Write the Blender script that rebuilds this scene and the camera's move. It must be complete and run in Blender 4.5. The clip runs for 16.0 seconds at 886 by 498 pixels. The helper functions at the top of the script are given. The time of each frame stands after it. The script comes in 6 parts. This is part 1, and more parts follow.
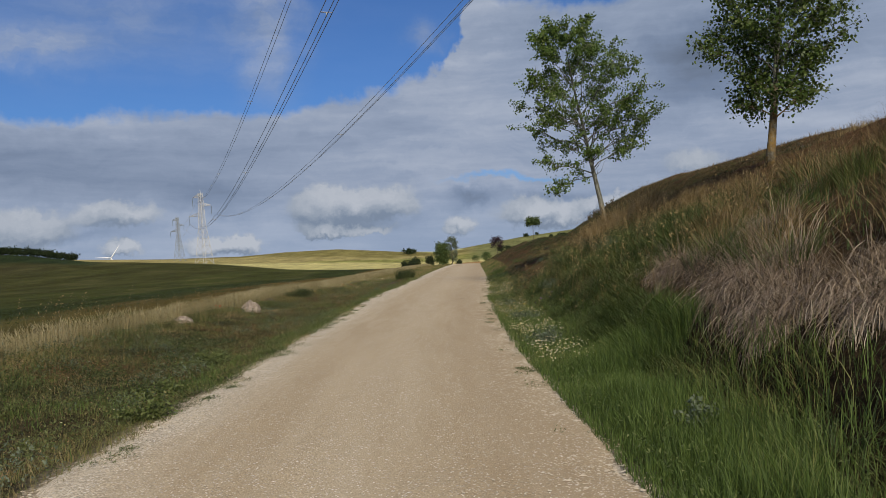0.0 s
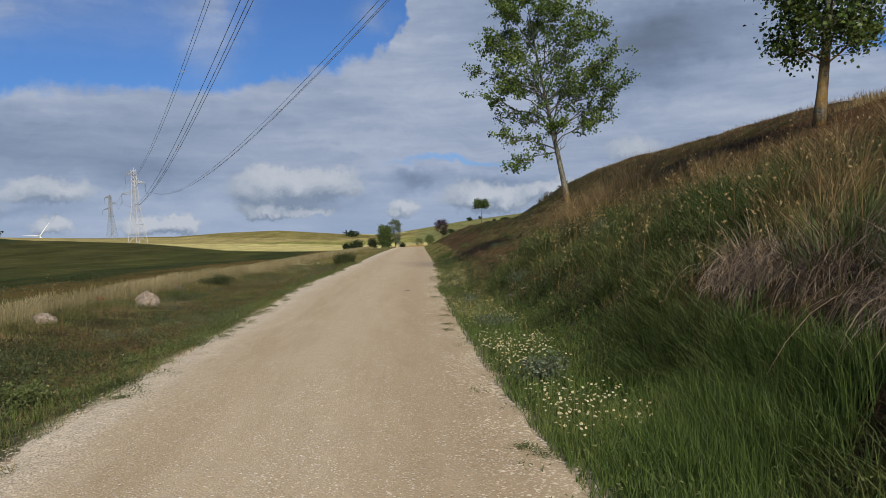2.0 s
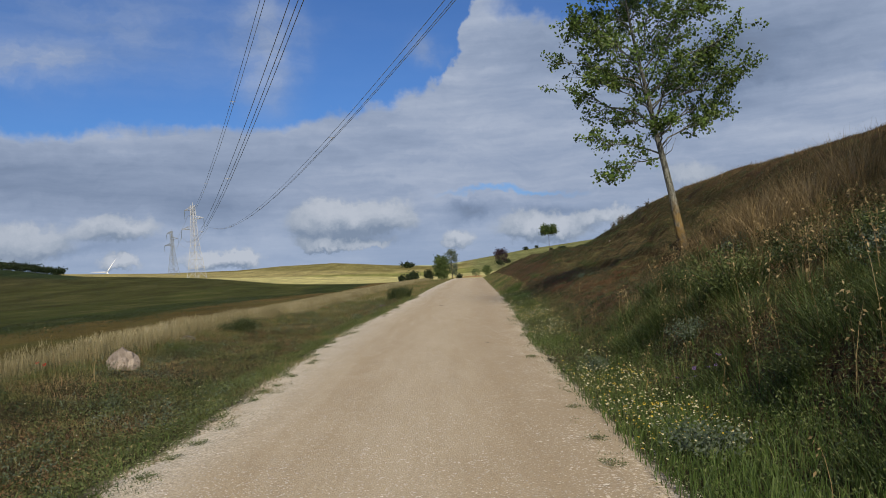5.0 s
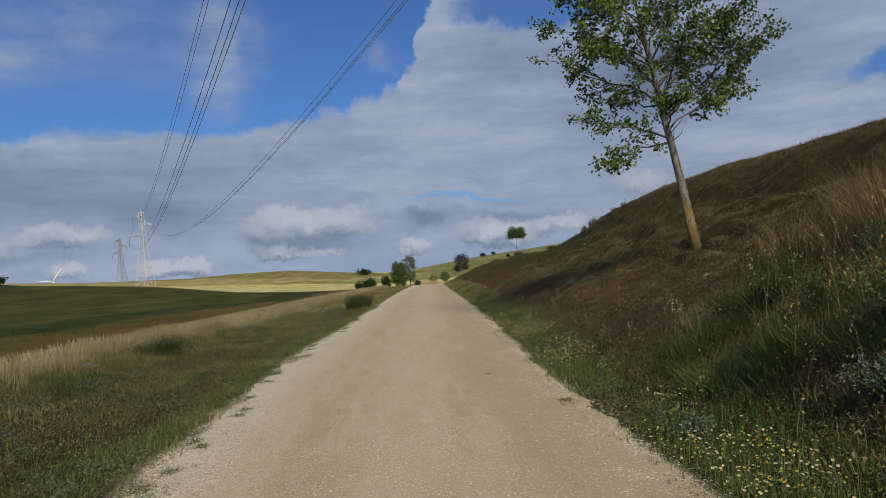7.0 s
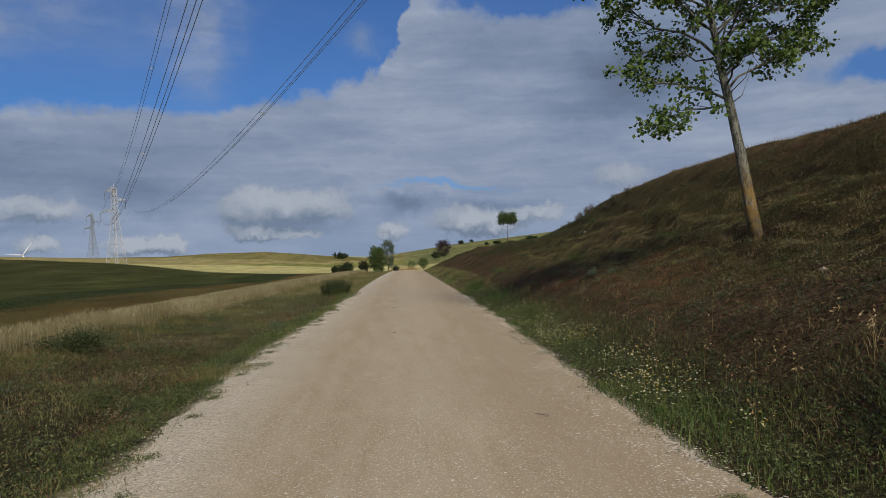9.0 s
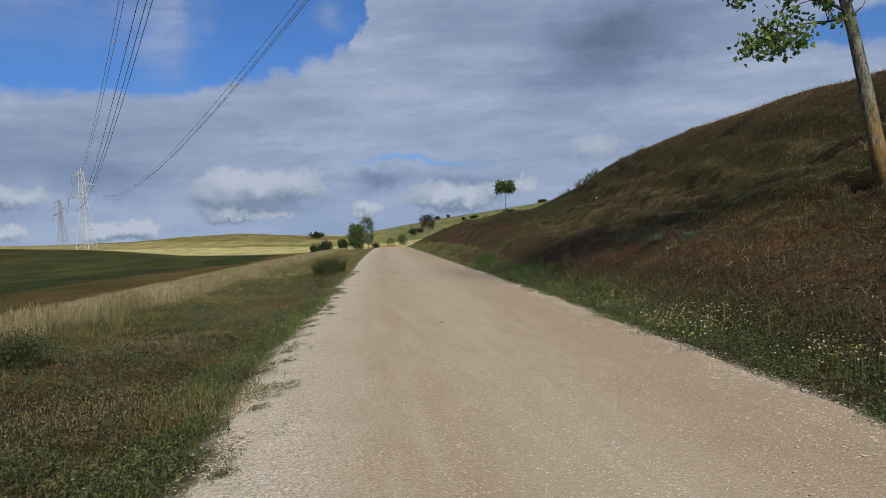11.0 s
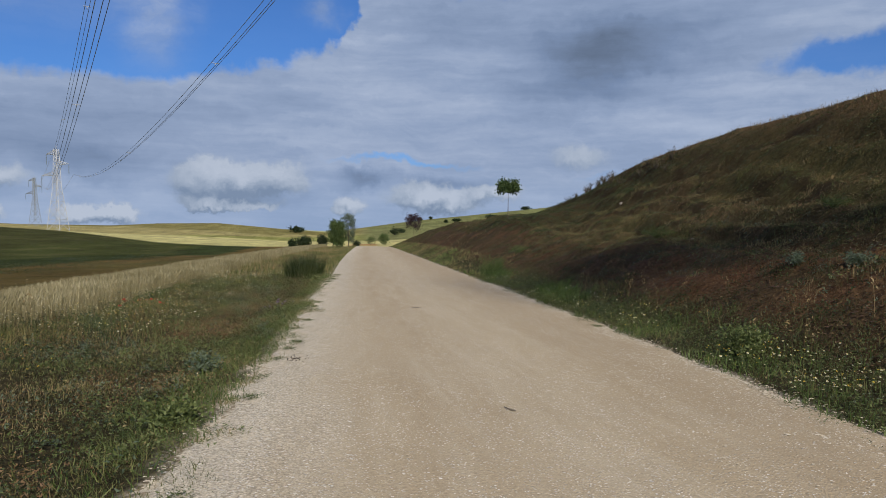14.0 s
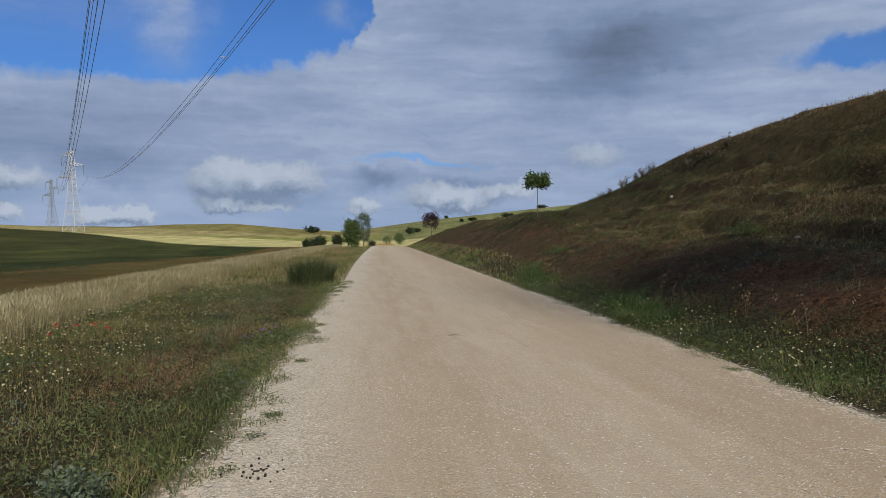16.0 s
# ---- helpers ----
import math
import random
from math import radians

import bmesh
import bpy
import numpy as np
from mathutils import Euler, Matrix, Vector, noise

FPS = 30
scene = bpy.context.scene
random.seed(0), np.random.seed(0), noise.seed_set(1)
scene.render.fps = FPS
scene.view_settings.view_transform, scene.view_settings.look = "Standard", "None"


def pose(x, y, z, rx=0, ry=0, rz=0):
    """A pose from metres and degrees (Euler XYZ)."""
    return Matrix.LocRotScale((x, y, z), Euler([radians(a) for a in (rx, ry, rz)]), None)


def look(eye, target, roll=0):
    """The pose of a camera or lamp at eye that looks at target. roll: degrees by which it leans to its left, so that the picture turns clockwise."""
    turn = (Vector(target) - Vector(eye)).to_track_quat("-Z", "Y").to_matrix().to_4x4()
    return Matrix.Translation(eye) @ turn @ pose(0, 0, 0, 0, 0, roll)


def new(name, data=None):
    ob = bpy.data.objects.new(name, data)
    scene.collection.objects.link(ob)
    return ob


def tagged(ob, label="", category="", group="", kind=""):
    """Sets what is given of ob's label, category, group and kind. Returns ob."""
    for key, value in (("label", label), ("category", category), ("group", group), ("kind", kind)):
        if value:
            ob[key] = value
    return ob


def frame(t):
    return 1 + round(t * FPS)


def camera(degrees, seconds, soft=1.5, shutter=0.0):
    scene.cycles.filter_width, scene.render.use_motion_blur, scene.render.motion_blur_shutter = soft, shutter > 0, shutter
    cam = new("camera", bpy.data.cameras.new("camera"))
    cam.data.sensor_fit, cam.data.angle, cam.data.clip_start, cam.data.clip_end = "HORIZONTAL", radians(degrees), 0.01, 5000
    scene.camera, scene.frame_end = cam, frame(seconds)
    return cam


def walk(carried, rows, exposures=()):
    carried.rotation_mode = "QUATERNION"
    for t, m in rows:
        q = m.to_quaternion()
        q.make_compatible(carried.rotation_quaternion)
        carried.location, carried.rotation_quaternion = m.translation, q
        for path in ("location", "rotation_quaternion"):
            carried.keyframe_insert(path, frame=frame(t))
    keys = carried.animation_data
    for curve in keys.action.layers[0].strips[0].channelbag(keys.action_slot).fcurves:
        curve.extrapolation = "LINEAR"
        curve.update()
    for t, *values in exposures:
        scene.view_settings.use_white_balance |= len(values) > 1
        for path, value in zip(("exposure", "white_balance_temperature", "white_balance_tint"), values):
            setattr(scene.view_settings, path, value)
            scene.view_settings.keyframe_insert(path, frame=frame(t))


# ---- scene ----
cam = camera(60.3, 16.0, soft=0.8)
METRES, EYE, TILT, LEAN, TURN = 35.0, 1.43, 0.9, 2.0, 0.0
ROWS = [
    (0.0, 0.0, 0.0, 0.0, -0.0, 0.0, 0.0),
    (0.5, -0.0021, 0.0339, -0.0006, -1.0, -1.95, -0.41),
    (1.0, -0.0036, 0.0651, -0.0007, -2.7, -2.82, -0.48),
    (1.5, -0.0017, 0.0961, -0.0006, -3.89, -1.82, -0.32),
    (2.0, 0.0002, 0.1267, -0.0008, -4.27, -1.23, -0.83),
    (2.5, 0.0045, 0.1586, -0.0013, -3.8, -0.3, -1.61),
    (3.0, 0.0053, 0.1909, -0.0014, -2.71, 0.98, -0.9),
    (3.5, 0.0045, 0.2229, -0.0009, -0.64, 1.55, 0.06),
    (4.0, 0.0011, 0.253, -0.0012, 0.17, 1.01, 0.22),
    (6.5, -0.0187, 0.408, -0.0038, -2.44, 1.28, 0.19),
    (7.0, -0.0202, 0.439, -0.0042, -3.4, 1.52, 0.41),
    (7.5, -0.0222, 0.471, -0.0046, -3.04, 1.8, 0.5),
    (8.0, -0.0246, 0.5027, -0.0049, -2.81, 2.19, 0.3),
    (8.5, -0.0264, 0.5356, -0.0062, -3.37, 1.69, -0.41),
    (9.0, -0.0288, 0.5682, -0.0071, -5.12, 0.54, -1.41),
    (11.5, -0.0644, 0.7174, -0.0144, -7.39, -1.59, 0.73),
    (12.0, -0.0688, 0.7477, -0.0152, -8.78, -1.98, -0.11),
    (12.5, -0.0706, 0.778, -0.0153, -8.3, -2.07, -0.69),
    (13.0, -0.0672, 0.808, -0.0154, -9.22, -1.77, -1.47),
    (13.5, -0.064, 0.8381, -0.016, -8.89, -1.98, -2.41),
    (14.0, -0.0591, 0.8692, -0.0154, -8.4, -1.04, -3.01),
    (14.5, -0.056, 0.9006, -0.0156, -7.13, -0.36, -3.64),
    (15.0, -0.0536, 0.9322, -0.0154, -7.18, -0.61, -3.85),
    (15.5, -0.0542, 0.9627, -0.0156, -6.8, -1.24, -3.35),
    (16.0, -0.0551, 0.9915, -0.016, -7.26, -1.16, -2.62),
]
walk(cam, [(t, pose(0, 0, EYE, TILT, LEAN, TURN) @ pose(METRES * x, METRES * y, METRES * z, 90 + pitch, roll, yaw)) for t, x, y, z, yaw, pitch, roll in ROWS],
     [(0.0, -0.16, 6580, 10), (1.0, -0.08, 6560, 10), (3.5, -0.05, 6480, 10), (7.0, -0.23, 6430, 10), (9.0, -0.40, 6330, 10), (11.3, -0.10, 6180, 10), (12.5, -0.08, 6130, 10), (15.0, -0.11, 6090, 10), (16.0, -0.14, 6080, 10)])

# ------------------------------------------------------------------ sky and sun
SUN_AZ, SUN_EL = radians(174), radians(36)      # clockwise from straight ahead
SKY = 0.1

BLUE_GAPS = [(36.0, 13.0, 4.5, 1.2, 1.1), (11.5, 19.5, 6.5, 1.4, 1.2), (33.0, 19.0, 9.0, 1.2, 0.8), (5.5, 5.9, 7.5, 0.38, 0.62), (20.0, 5.2, 5.0, 0.35, 0.4), (50.0, 20.0, 14.0, 5.0, 0.7), (-60.0, 22.0, 18.0, 7.0, 0.6)]
THIN = [(-12.8, 16.6, 2.2, 3.6, 1.0), (-0.9, 16.6, 1.2, 0.9, 0.7), (-29.0, 15.0, 5.0, 1.1, 0.9), (-22.0, 17.5, 6.5, 3.0, 0.45), (-33.0, 19.0, 5.0, 2.0, 0.4)]
PUFFS = [(-9.2, 4.3, 2.4, 1.5, 1.0), (-6.6, 4.3, 2.0, 1.2, 0.8), (-3.6, 4.5, 2.4, 1.4, 1.0), (-28.8, 3.0, 2.8, 1.4, 1.0), (-23.0, 4.0, 2.8, 1.0, 0.9), (-22.8, 1.6, 1.3, 0.6, 1.0),
         (-17.4, 1.6, 2.0, 0.7, 1.0), (-14.6, 1.7, 1.6, 0.7, 1.0), (-8.6, 2.6, 2.0, 0.5, 0.8), (-5.4, 2.4, 2.2, 0.35, 0.6), (1.4, 2.7, 1.2, 0.7, 0.95), (6.2, 3.6, 2.4, 1.1, 0.9), (9.4, 3.2, 2.6, 0.9, 0.8),
         (12.6, 4.0, 2.4, 0.6, 0.7), (18.5, 6.6, 3.0, 1.0, 0.6)]
SHADES = [(20.2, 14.0, 4.4, 3.3, 1.15), (14.0, 11.4, 3.6, 1.4, 0.25), (9.0, 16.5, 4.5, 2.0, 0.4), (-6.5, 3.3, 4.6, 0.4, 0.45), (2.2, 4.7, 1.7, 0.7, 1.0),
          (-17.0, 4.9, 4.0, 1.4, 0.5), (-27.0, 7.5, 9.0, 2.2, 0.6), (-14.0, 9.0, 8.0, 2.0, 0.22), (-25.0, 2.9, 4.0, 0.4, 0.6), (28.0, 15.0, 5.0, 3.0, 0.55), (9.0, 4.4, 4.0, 0.5, 0.6)]


class Nodes:
    """Short ways to add and link nodes of one tree."""

    def __init__(self, tree):
        self.tree = tree

    def add(self, kind, **values):
        n = self.tree.nodes.new(kind)
        for k, v in values.items():
            setattr(n, k, v)
        return n

    def put(self, socket, value):
        if isinstance(value, bpy.types.NodeSocket):
            self.tree.links.new(value, socket)
        elif value is not None:
            socket.default_value = value

    def math(self, op, a, b=None, c=None, clamp=False):
        n = self.add("ShaderNodeMath", operation=op, use_clamp=clamp)
        for s, v in zip(n.inputs, (a, b, c)):
            self.put(s, v)
        return n.outputs[0]

    def vec(self, op, a, b=None):
        n = self.add("ShaderNodeVectorMath", operation=op)
        self.put(n.inputs[0], a)
        self.put(n.inputs[1], b)
        return n.outputs["Value"] if op in ("DOT_PRODUCT", "LENGTH") else n.outputs[0]

    def mix(self, f, a, b, blend="MIX"):
        n = self.add("ShaderNodeMix", data_type="RGBA", blend_type=blend)
        self.put(n.inputs["Factor"], f)
        for s, v in ((n.inputs[6], a), (n.inputs[7], b)):
            self.put(s, (*v, 1.0) if isinstance(v, tuple) and len(v) == 3 else v)
        return n.outputs[2]

    def span(self, v, a, b, lo=0.0, hi=1.0):
        n = self.add("ShaderNodeMapRange", interpolation_type="SMOOTHSTEP")
        for s, x in zip(n.inputs, (v, a, b, lo, hi)):
            self.put(s, x)
        return n.outputs[0]

    def noise(self, vector, scale, detail=4.0, rough=0.55, out=0):
        n = self.add("ShaderNodeTexNoise")
        self.put(n.inputs["Vector"], vector)
        n.inputs["Scale"].default_value, n.inputs["Detail"].default_value, n.inputs["Roughness"].default_value = scale, detail, rough
        return n.outputs[out]

    def ramp(self, f, stops):
        n = self.add("ShaderNodeValToRGB")
        e = n.color_ramp.elements
        while len(e) < len(stops):
            e.new(0.5)
        for el, (p, c) in zip(e, stops):
            el.position, el.color = p, (*c, 1.0)
        self.put(n.inputs[0], f)
        return n.outputs[0]


def make_world():
    world = bpy.data.worlds.new("sky")
    scene.world = world
    world.use_nodes = True
    world.node_tree.nodes.clear()
    k = Nodes(world.node_tree)
    way = k.add("ShaderNodeTexCoord").outputs["Generated"]
    sky = k.add("ShaderNodeTexSky", sky_type="NISHITA", sun_disc=False, sun_elevation=SUN_EL, sun_rotation=SUN_AZ)
    sky.air_density, sky.dust_density, sky.ozone_density = 1.0, 0.6, 3.0
    xyz = k.add("ShaderNodeSeparateXYZ")
    k.put(xyz.inputs[0], way)
    az = k.math("MULTIPLY", k.math("ARCTAN2", xyz.outputs[0], xyz.outputs[1]), 57.2958)
    el = k.math("MULTIPLY", k.math("ARCSINE", xyz.outputs[2]), 57.2958)
    flat = k.add("ShaderNodeCombineXYZ")
    k.put(flat.inputs[0], az)
    k.put(flat.inputs[1], el)
    uv = flat.outputs[0]

    def billow(scale, detail, amount):
        n = k.noise(way, scale, detail, 0.6, 1)
        return k.vec("MULTIPLY", k.vec("SUBTRACT", n, (0.5, 0.5, 0.5)), amount)

    soft = k.vec("ADD", k.vec("ADD", uv, billow(9.0, 5, (7.0, 4.5, 0.0))), billow(30.0, 5, (1.8, 1.2, 0.0)))
    crisp = k.vec("ADD", k.vec("ADD", uv, billow(20.0, 5, (2.6, 2.0, 0.0))), billow(62.0, 5, (1.6, 1.5, 0.0)))

    def blobs(rows, at):
        total = None
        for a, e, sa, se, w in rows:
            d = k.vec("MULTIPLY", k.vec("SUBTRACT", at, (a, e, 0.0)), (1 / sa, 1 / se, 0.0))
            v = k.math("MULTIPLY", k.math("POWER", 0.3679, k.vec("DOT_PRODUCT", d, d)), w)
            total = v if total is None else k.math("ADD", total, v)
        return total

    soft_el = k.add("ShaderNodeSeparateXYZ")
    k.put(soft_el.inputs[0], soft)
    streaks = k.noise(k.vec("MULTIPLY", soft, (0.055, 0.26, 0.0)), 1.0, 6, 0.55)
    wisps = k.noise(k.vec("MULTIPLY", soft, (0.12, 0.3, 0.0)), 1.0, 5, 0.6)
    # the deck is closed below its ragged upper edge; thin cloud and open blue above it
    soft_az = soft_el.outputs[0]
    brim = k.math("ADD", 10.4, k.math("ADD", k.span(soft_az, -13.0, 0.0, 0.0, 2.8), k.span(soft_az, -1.5, 7.5, 0.0, 11.0)))
    above = k.math("SUBTRACT", soft_el.outputs[1], brim)
    open_sky = k.span(above, -0.25, 0.75)
    thin = k.math("ADD", k.math("MULTIPLY", blobs(THIN, soft), k.span(wisps, 0.25, 0.7, 0.35, 1.1)), 0.05)
    gaps = k.span(blobs(BLUE_GAPS, soft), 0.25, 0.8)
    cover = k.math("SUBTRACT", k.span(wisps, 0.1, 0.4, 0.86, 1.0), k.math("MULTIPLY", gaps, 0.9))
    cover = k.math("ADD", k.math("MULTIPLY", cover, k.math("SUBTRACT", 1.0, open_sky)), k.math("MULTIPLY", thin, open_sky), clamp=True)
    shade = blobs(SHADES, k.vec("ADD", k.vec("ADD", uv, billow(9.0, 5, (4.0, 4.0, 0.0))), billow(30.0, 5, (2.0, 1.6, 0.0))))
    calm = k.vec("ADD", uv, billow(7.0, 4, (4.0, 1.6, 0.0)))
    ripple = k.noise(k.vec("MULTIPLY", calm, (0.10, 0.85, 0.0)), 1.0, 5, 0.58)
    tone = k.math("ADD", k.math("ADD", 0.03, k.math("MULTIPLY", streaks, 0.72)), k.math("ADD", k.math("MULTIPLY", wisps, 0.32), k.math("MULTIPLY", ripple, 0.44)))
    tone = k.math("SUBTRACT", tone, k.math("MULTIPLY", shade, 0.50))
    deck = k.ramp(tone, [(0.12, (1.35, 1.75, 2.5)), (0.45, (2.15, 2.8, 4.1)), (0.70, (3.1, 3.8, 5.2)), (0.95, (4.6, 5.2, 6.4))])
    low = k.span(el, 6.5, 1.0)
    deck = k.mix(k.math("MULTIPLY", low, 0.45), deck, (3.1, 4.1, 5.9))
    puff = k.span(blobs(PUFFS, crisp), 0.22, 0.60)
    lump = k.noise(k.vec("MULTIPLY", crisp, (0.5, 0.9, 0.0)), 1.0, 5, 0.6)
    # lit tops and grey undersides of the heaps
    relief = k.math("SUBTRACT", blobs(PUFFS, crisp), blobs(PUFFS, k.vec("ADD", crisp, (0.25, 0.75, 0.0))))
    lump = k.math("ADD", k.math("ADD", 0.14, k.math("MULTIPLY", lump, 0.5)), k.math("MULTIPLY", relief, 0.5))
    white = k.ramp(k.math("SUBTRACT", lump, k.math("MULTIPLY", shade, 0.25)), [(0.16, (2.1, 2.7, 3.7)), (0.40, (3.6, 4.15, 5.0)), (0.66, (5.3, 5.7, 6.4))])
    blue = k.mix(1.0, sky.outputs[0], (0.36, 0.62, 1.0), "MULTIPLY")
    seen = k.mix(k.math("MULTIPLY", puff, 0.88), k.mix(cover, blue, deck), white)
    back = k.add("ShaderNodeBackground")
    k.put(back.inputs[0], seen)
    back.inputs[1].default_value = SKY
    out = k.add("ShaderNodeOutputWorld")
    k.put(out.inputs[0], back.outputs[0])


make_world()
sun = new("sun", bpy.data.lights.new("sun", "SUN"))
sun.data.energy, sun.data.angle, sun.data.color = 5.0, radians(18.0), (1.0, 0.89, 0.71)
sun.matrix_basis = look((0, 0, 60), (-60 * math.sin(SUN_AZ) * math.cos(SUN_EL), -60 * math.cos(SUN_AZ) * math.cos(SUN_EL), 60 - 60 * math.sin(SUN_EL)))

# ------------------------------------------------------------------ materials


def shader(name, rough=0.8, spec=0.3):
    m = bpy.data.materials.new(name)
    m.use_nodes = True
    k = Nodes(m.node_tree)
    b = m.node_tree.nodes["Principled BSDF"]
    b.inputs["Roughness"].default_value = rough
    b.inputs["Specular IOR Level"].default_value = spec
    return m, k, b


def bump(k, b, height, strength, distance):
    n = k.add("ShaderNodeBump")
    n.inputs["Strength"].default_value, n.inputs["Distance"].default_value = strength, distance
    k.put(n.inputs["Height"], height)
    k.put(b.inputs["Normal"], n.outputs[0])


def attribute(k, name):
    return k.add("ShaderNodeAttribute", attribute_name=name)


def place(k):
    return k.add("ShaderNodeTexCoord").outputs["Object"]


def leafy(name, stops, through_light=0.25, rough=0.55):
    """Blades and leaves: hue from each blade's own chance value, some light shining through."""
    m, k, b = shader(name, rough, 0.25)
    t = attribute(k, "tint").outputs["Fac"]
    patch = k.noise(place(k), 0.55, 3)
    f = k.math("ADD", k.math("MULTIPLY", t, 0.7), k.math("MULTIPLY", k.math("SUBTRACT", patch, 0.35), 1.0), clamp=True)
    col = k.ramp(f, stops)
    k.put(b.inputs["Base Color"], col)
    tr = k.add("ShaderNodeBsdfTranslucent")
    k.put(tr.inputs[0], col)
    mx = k.add("ShaderNodeMixShader")
    mx.inputs[0].default_value = through_light
    k.put(mx.inputs[1], b.outputs[0])
    k.put(mx.inputs[2], tr.outputs[0])
    k.put(m.node_tree.nodes["Material Output"].inputs[0], mx.outputs[0])
    return m


def ground_material():
    m, k, b = shader("earth_and_fields", 1.0, 0.04)
    p = place(k)
    col = attribute(k, "field").outputs["Color"]
    rough_zone = attribute(k, "clods").outputs["Fac"]
    fine = k.noise(p, 7.0, 6, 0.65)
    mid = k.noise(p, 0.6, 4, 0.6)
    wide = k.noise(k.vec("MULTIPLY", p, (0.09, 0.03, 0.05)), 1.0, 6, 0.65)
    v = k.math("ADD", k.math("MULTIPLY", fine, 0.9), k.math("ADD", k.math("MULTIPLY", mid, 0.7), k.math("MULTIPLY", wide, 1.0)))
    v = k.math("ADD", k.math("ADD", -0.15, k.math("MULTIPLY", v, 0.9)), k.math("MULTIPLY", k.math("SUBTRACT", k.span(wide, 0.3, 0.7), 0.5), 0.3))
    grey = k.add("ShaderNodeCombineColor")
    for s in grey.inputs:
        k.put(s, v)
    crumb = k.add("ShaderNodeTexVoronoi")
    crumb.inputs["Scale"].default_value = 11.0
    k.put(crumb.inputs["Vector"], k.vec("ADD", p, k.vec("MULTIPLY", k.noise(p, 9.0, 3, 0.6, 1), (0.2, 0.2, 0.2))))
    cell = k.add("ShaderNodeSeparateColor")
    k.put(cell.inputs[0], crumb.outputs["Color"])
    grit = k.add("ShaderNodeTexVoronoi")
    grit.inputs["Scale"].default_value = 31.0
    k.put(grit.inputs["Vector"], p)
    bit = k.add("ShaderNodeSeparateColor")
    k.put(bit.inputs[0], grit.outputs["Color"])
    v = k.math("MULTIPLY", v, k.math("ADD", 0.55, k.math("ADD", k.math("MULTIPLY", cell.outputs[0], 0.6), k.math("MULTIPLY", bit.outputs[0], 0.4))))
    for s in grey.inputs:
        k.put(s, v)
    packed = attribute(k, "gravel").outputs["Fac"]
    tint = k.mix(1.0, col, grey.outputs[0], "MULTIPLY")
    tint = k.mix(packed, tint, k.mix(k.span(bit.outputs[1], 0.2, 0.8), (0.33, 0.265, 0.175), (0.60, 0.52, 0.39)))
    red = k.mix(k.math("MULTIPLY", k.span(mid, 0.5, 0.7), k.math("MULTIPLY", rough_zone, 0.45)), tint, k.mix(1.0, (0.135, 0.062, 0.032), grey.outputs[0], "MULTIPLY"))
    k.put(b.inputs["Base Color"], red)
    h = k.math("ADD", k.math("MULTIPLY", k.noise(p, 3.0, 8, 0.7), 1.0), k.math("ADD", k.math("MULTIPLY", fine, 0.3), k.math("MULTIPLY", crumb.outputs["Distance"], -0.35)))
    h = k.math("MULTIPLY", h, k.math("SUBTRACT", 1.0, k.math("MULTIPLY", packed, 0.93)))
    bump(k, b, h, 1.0, 0.16)
    return m


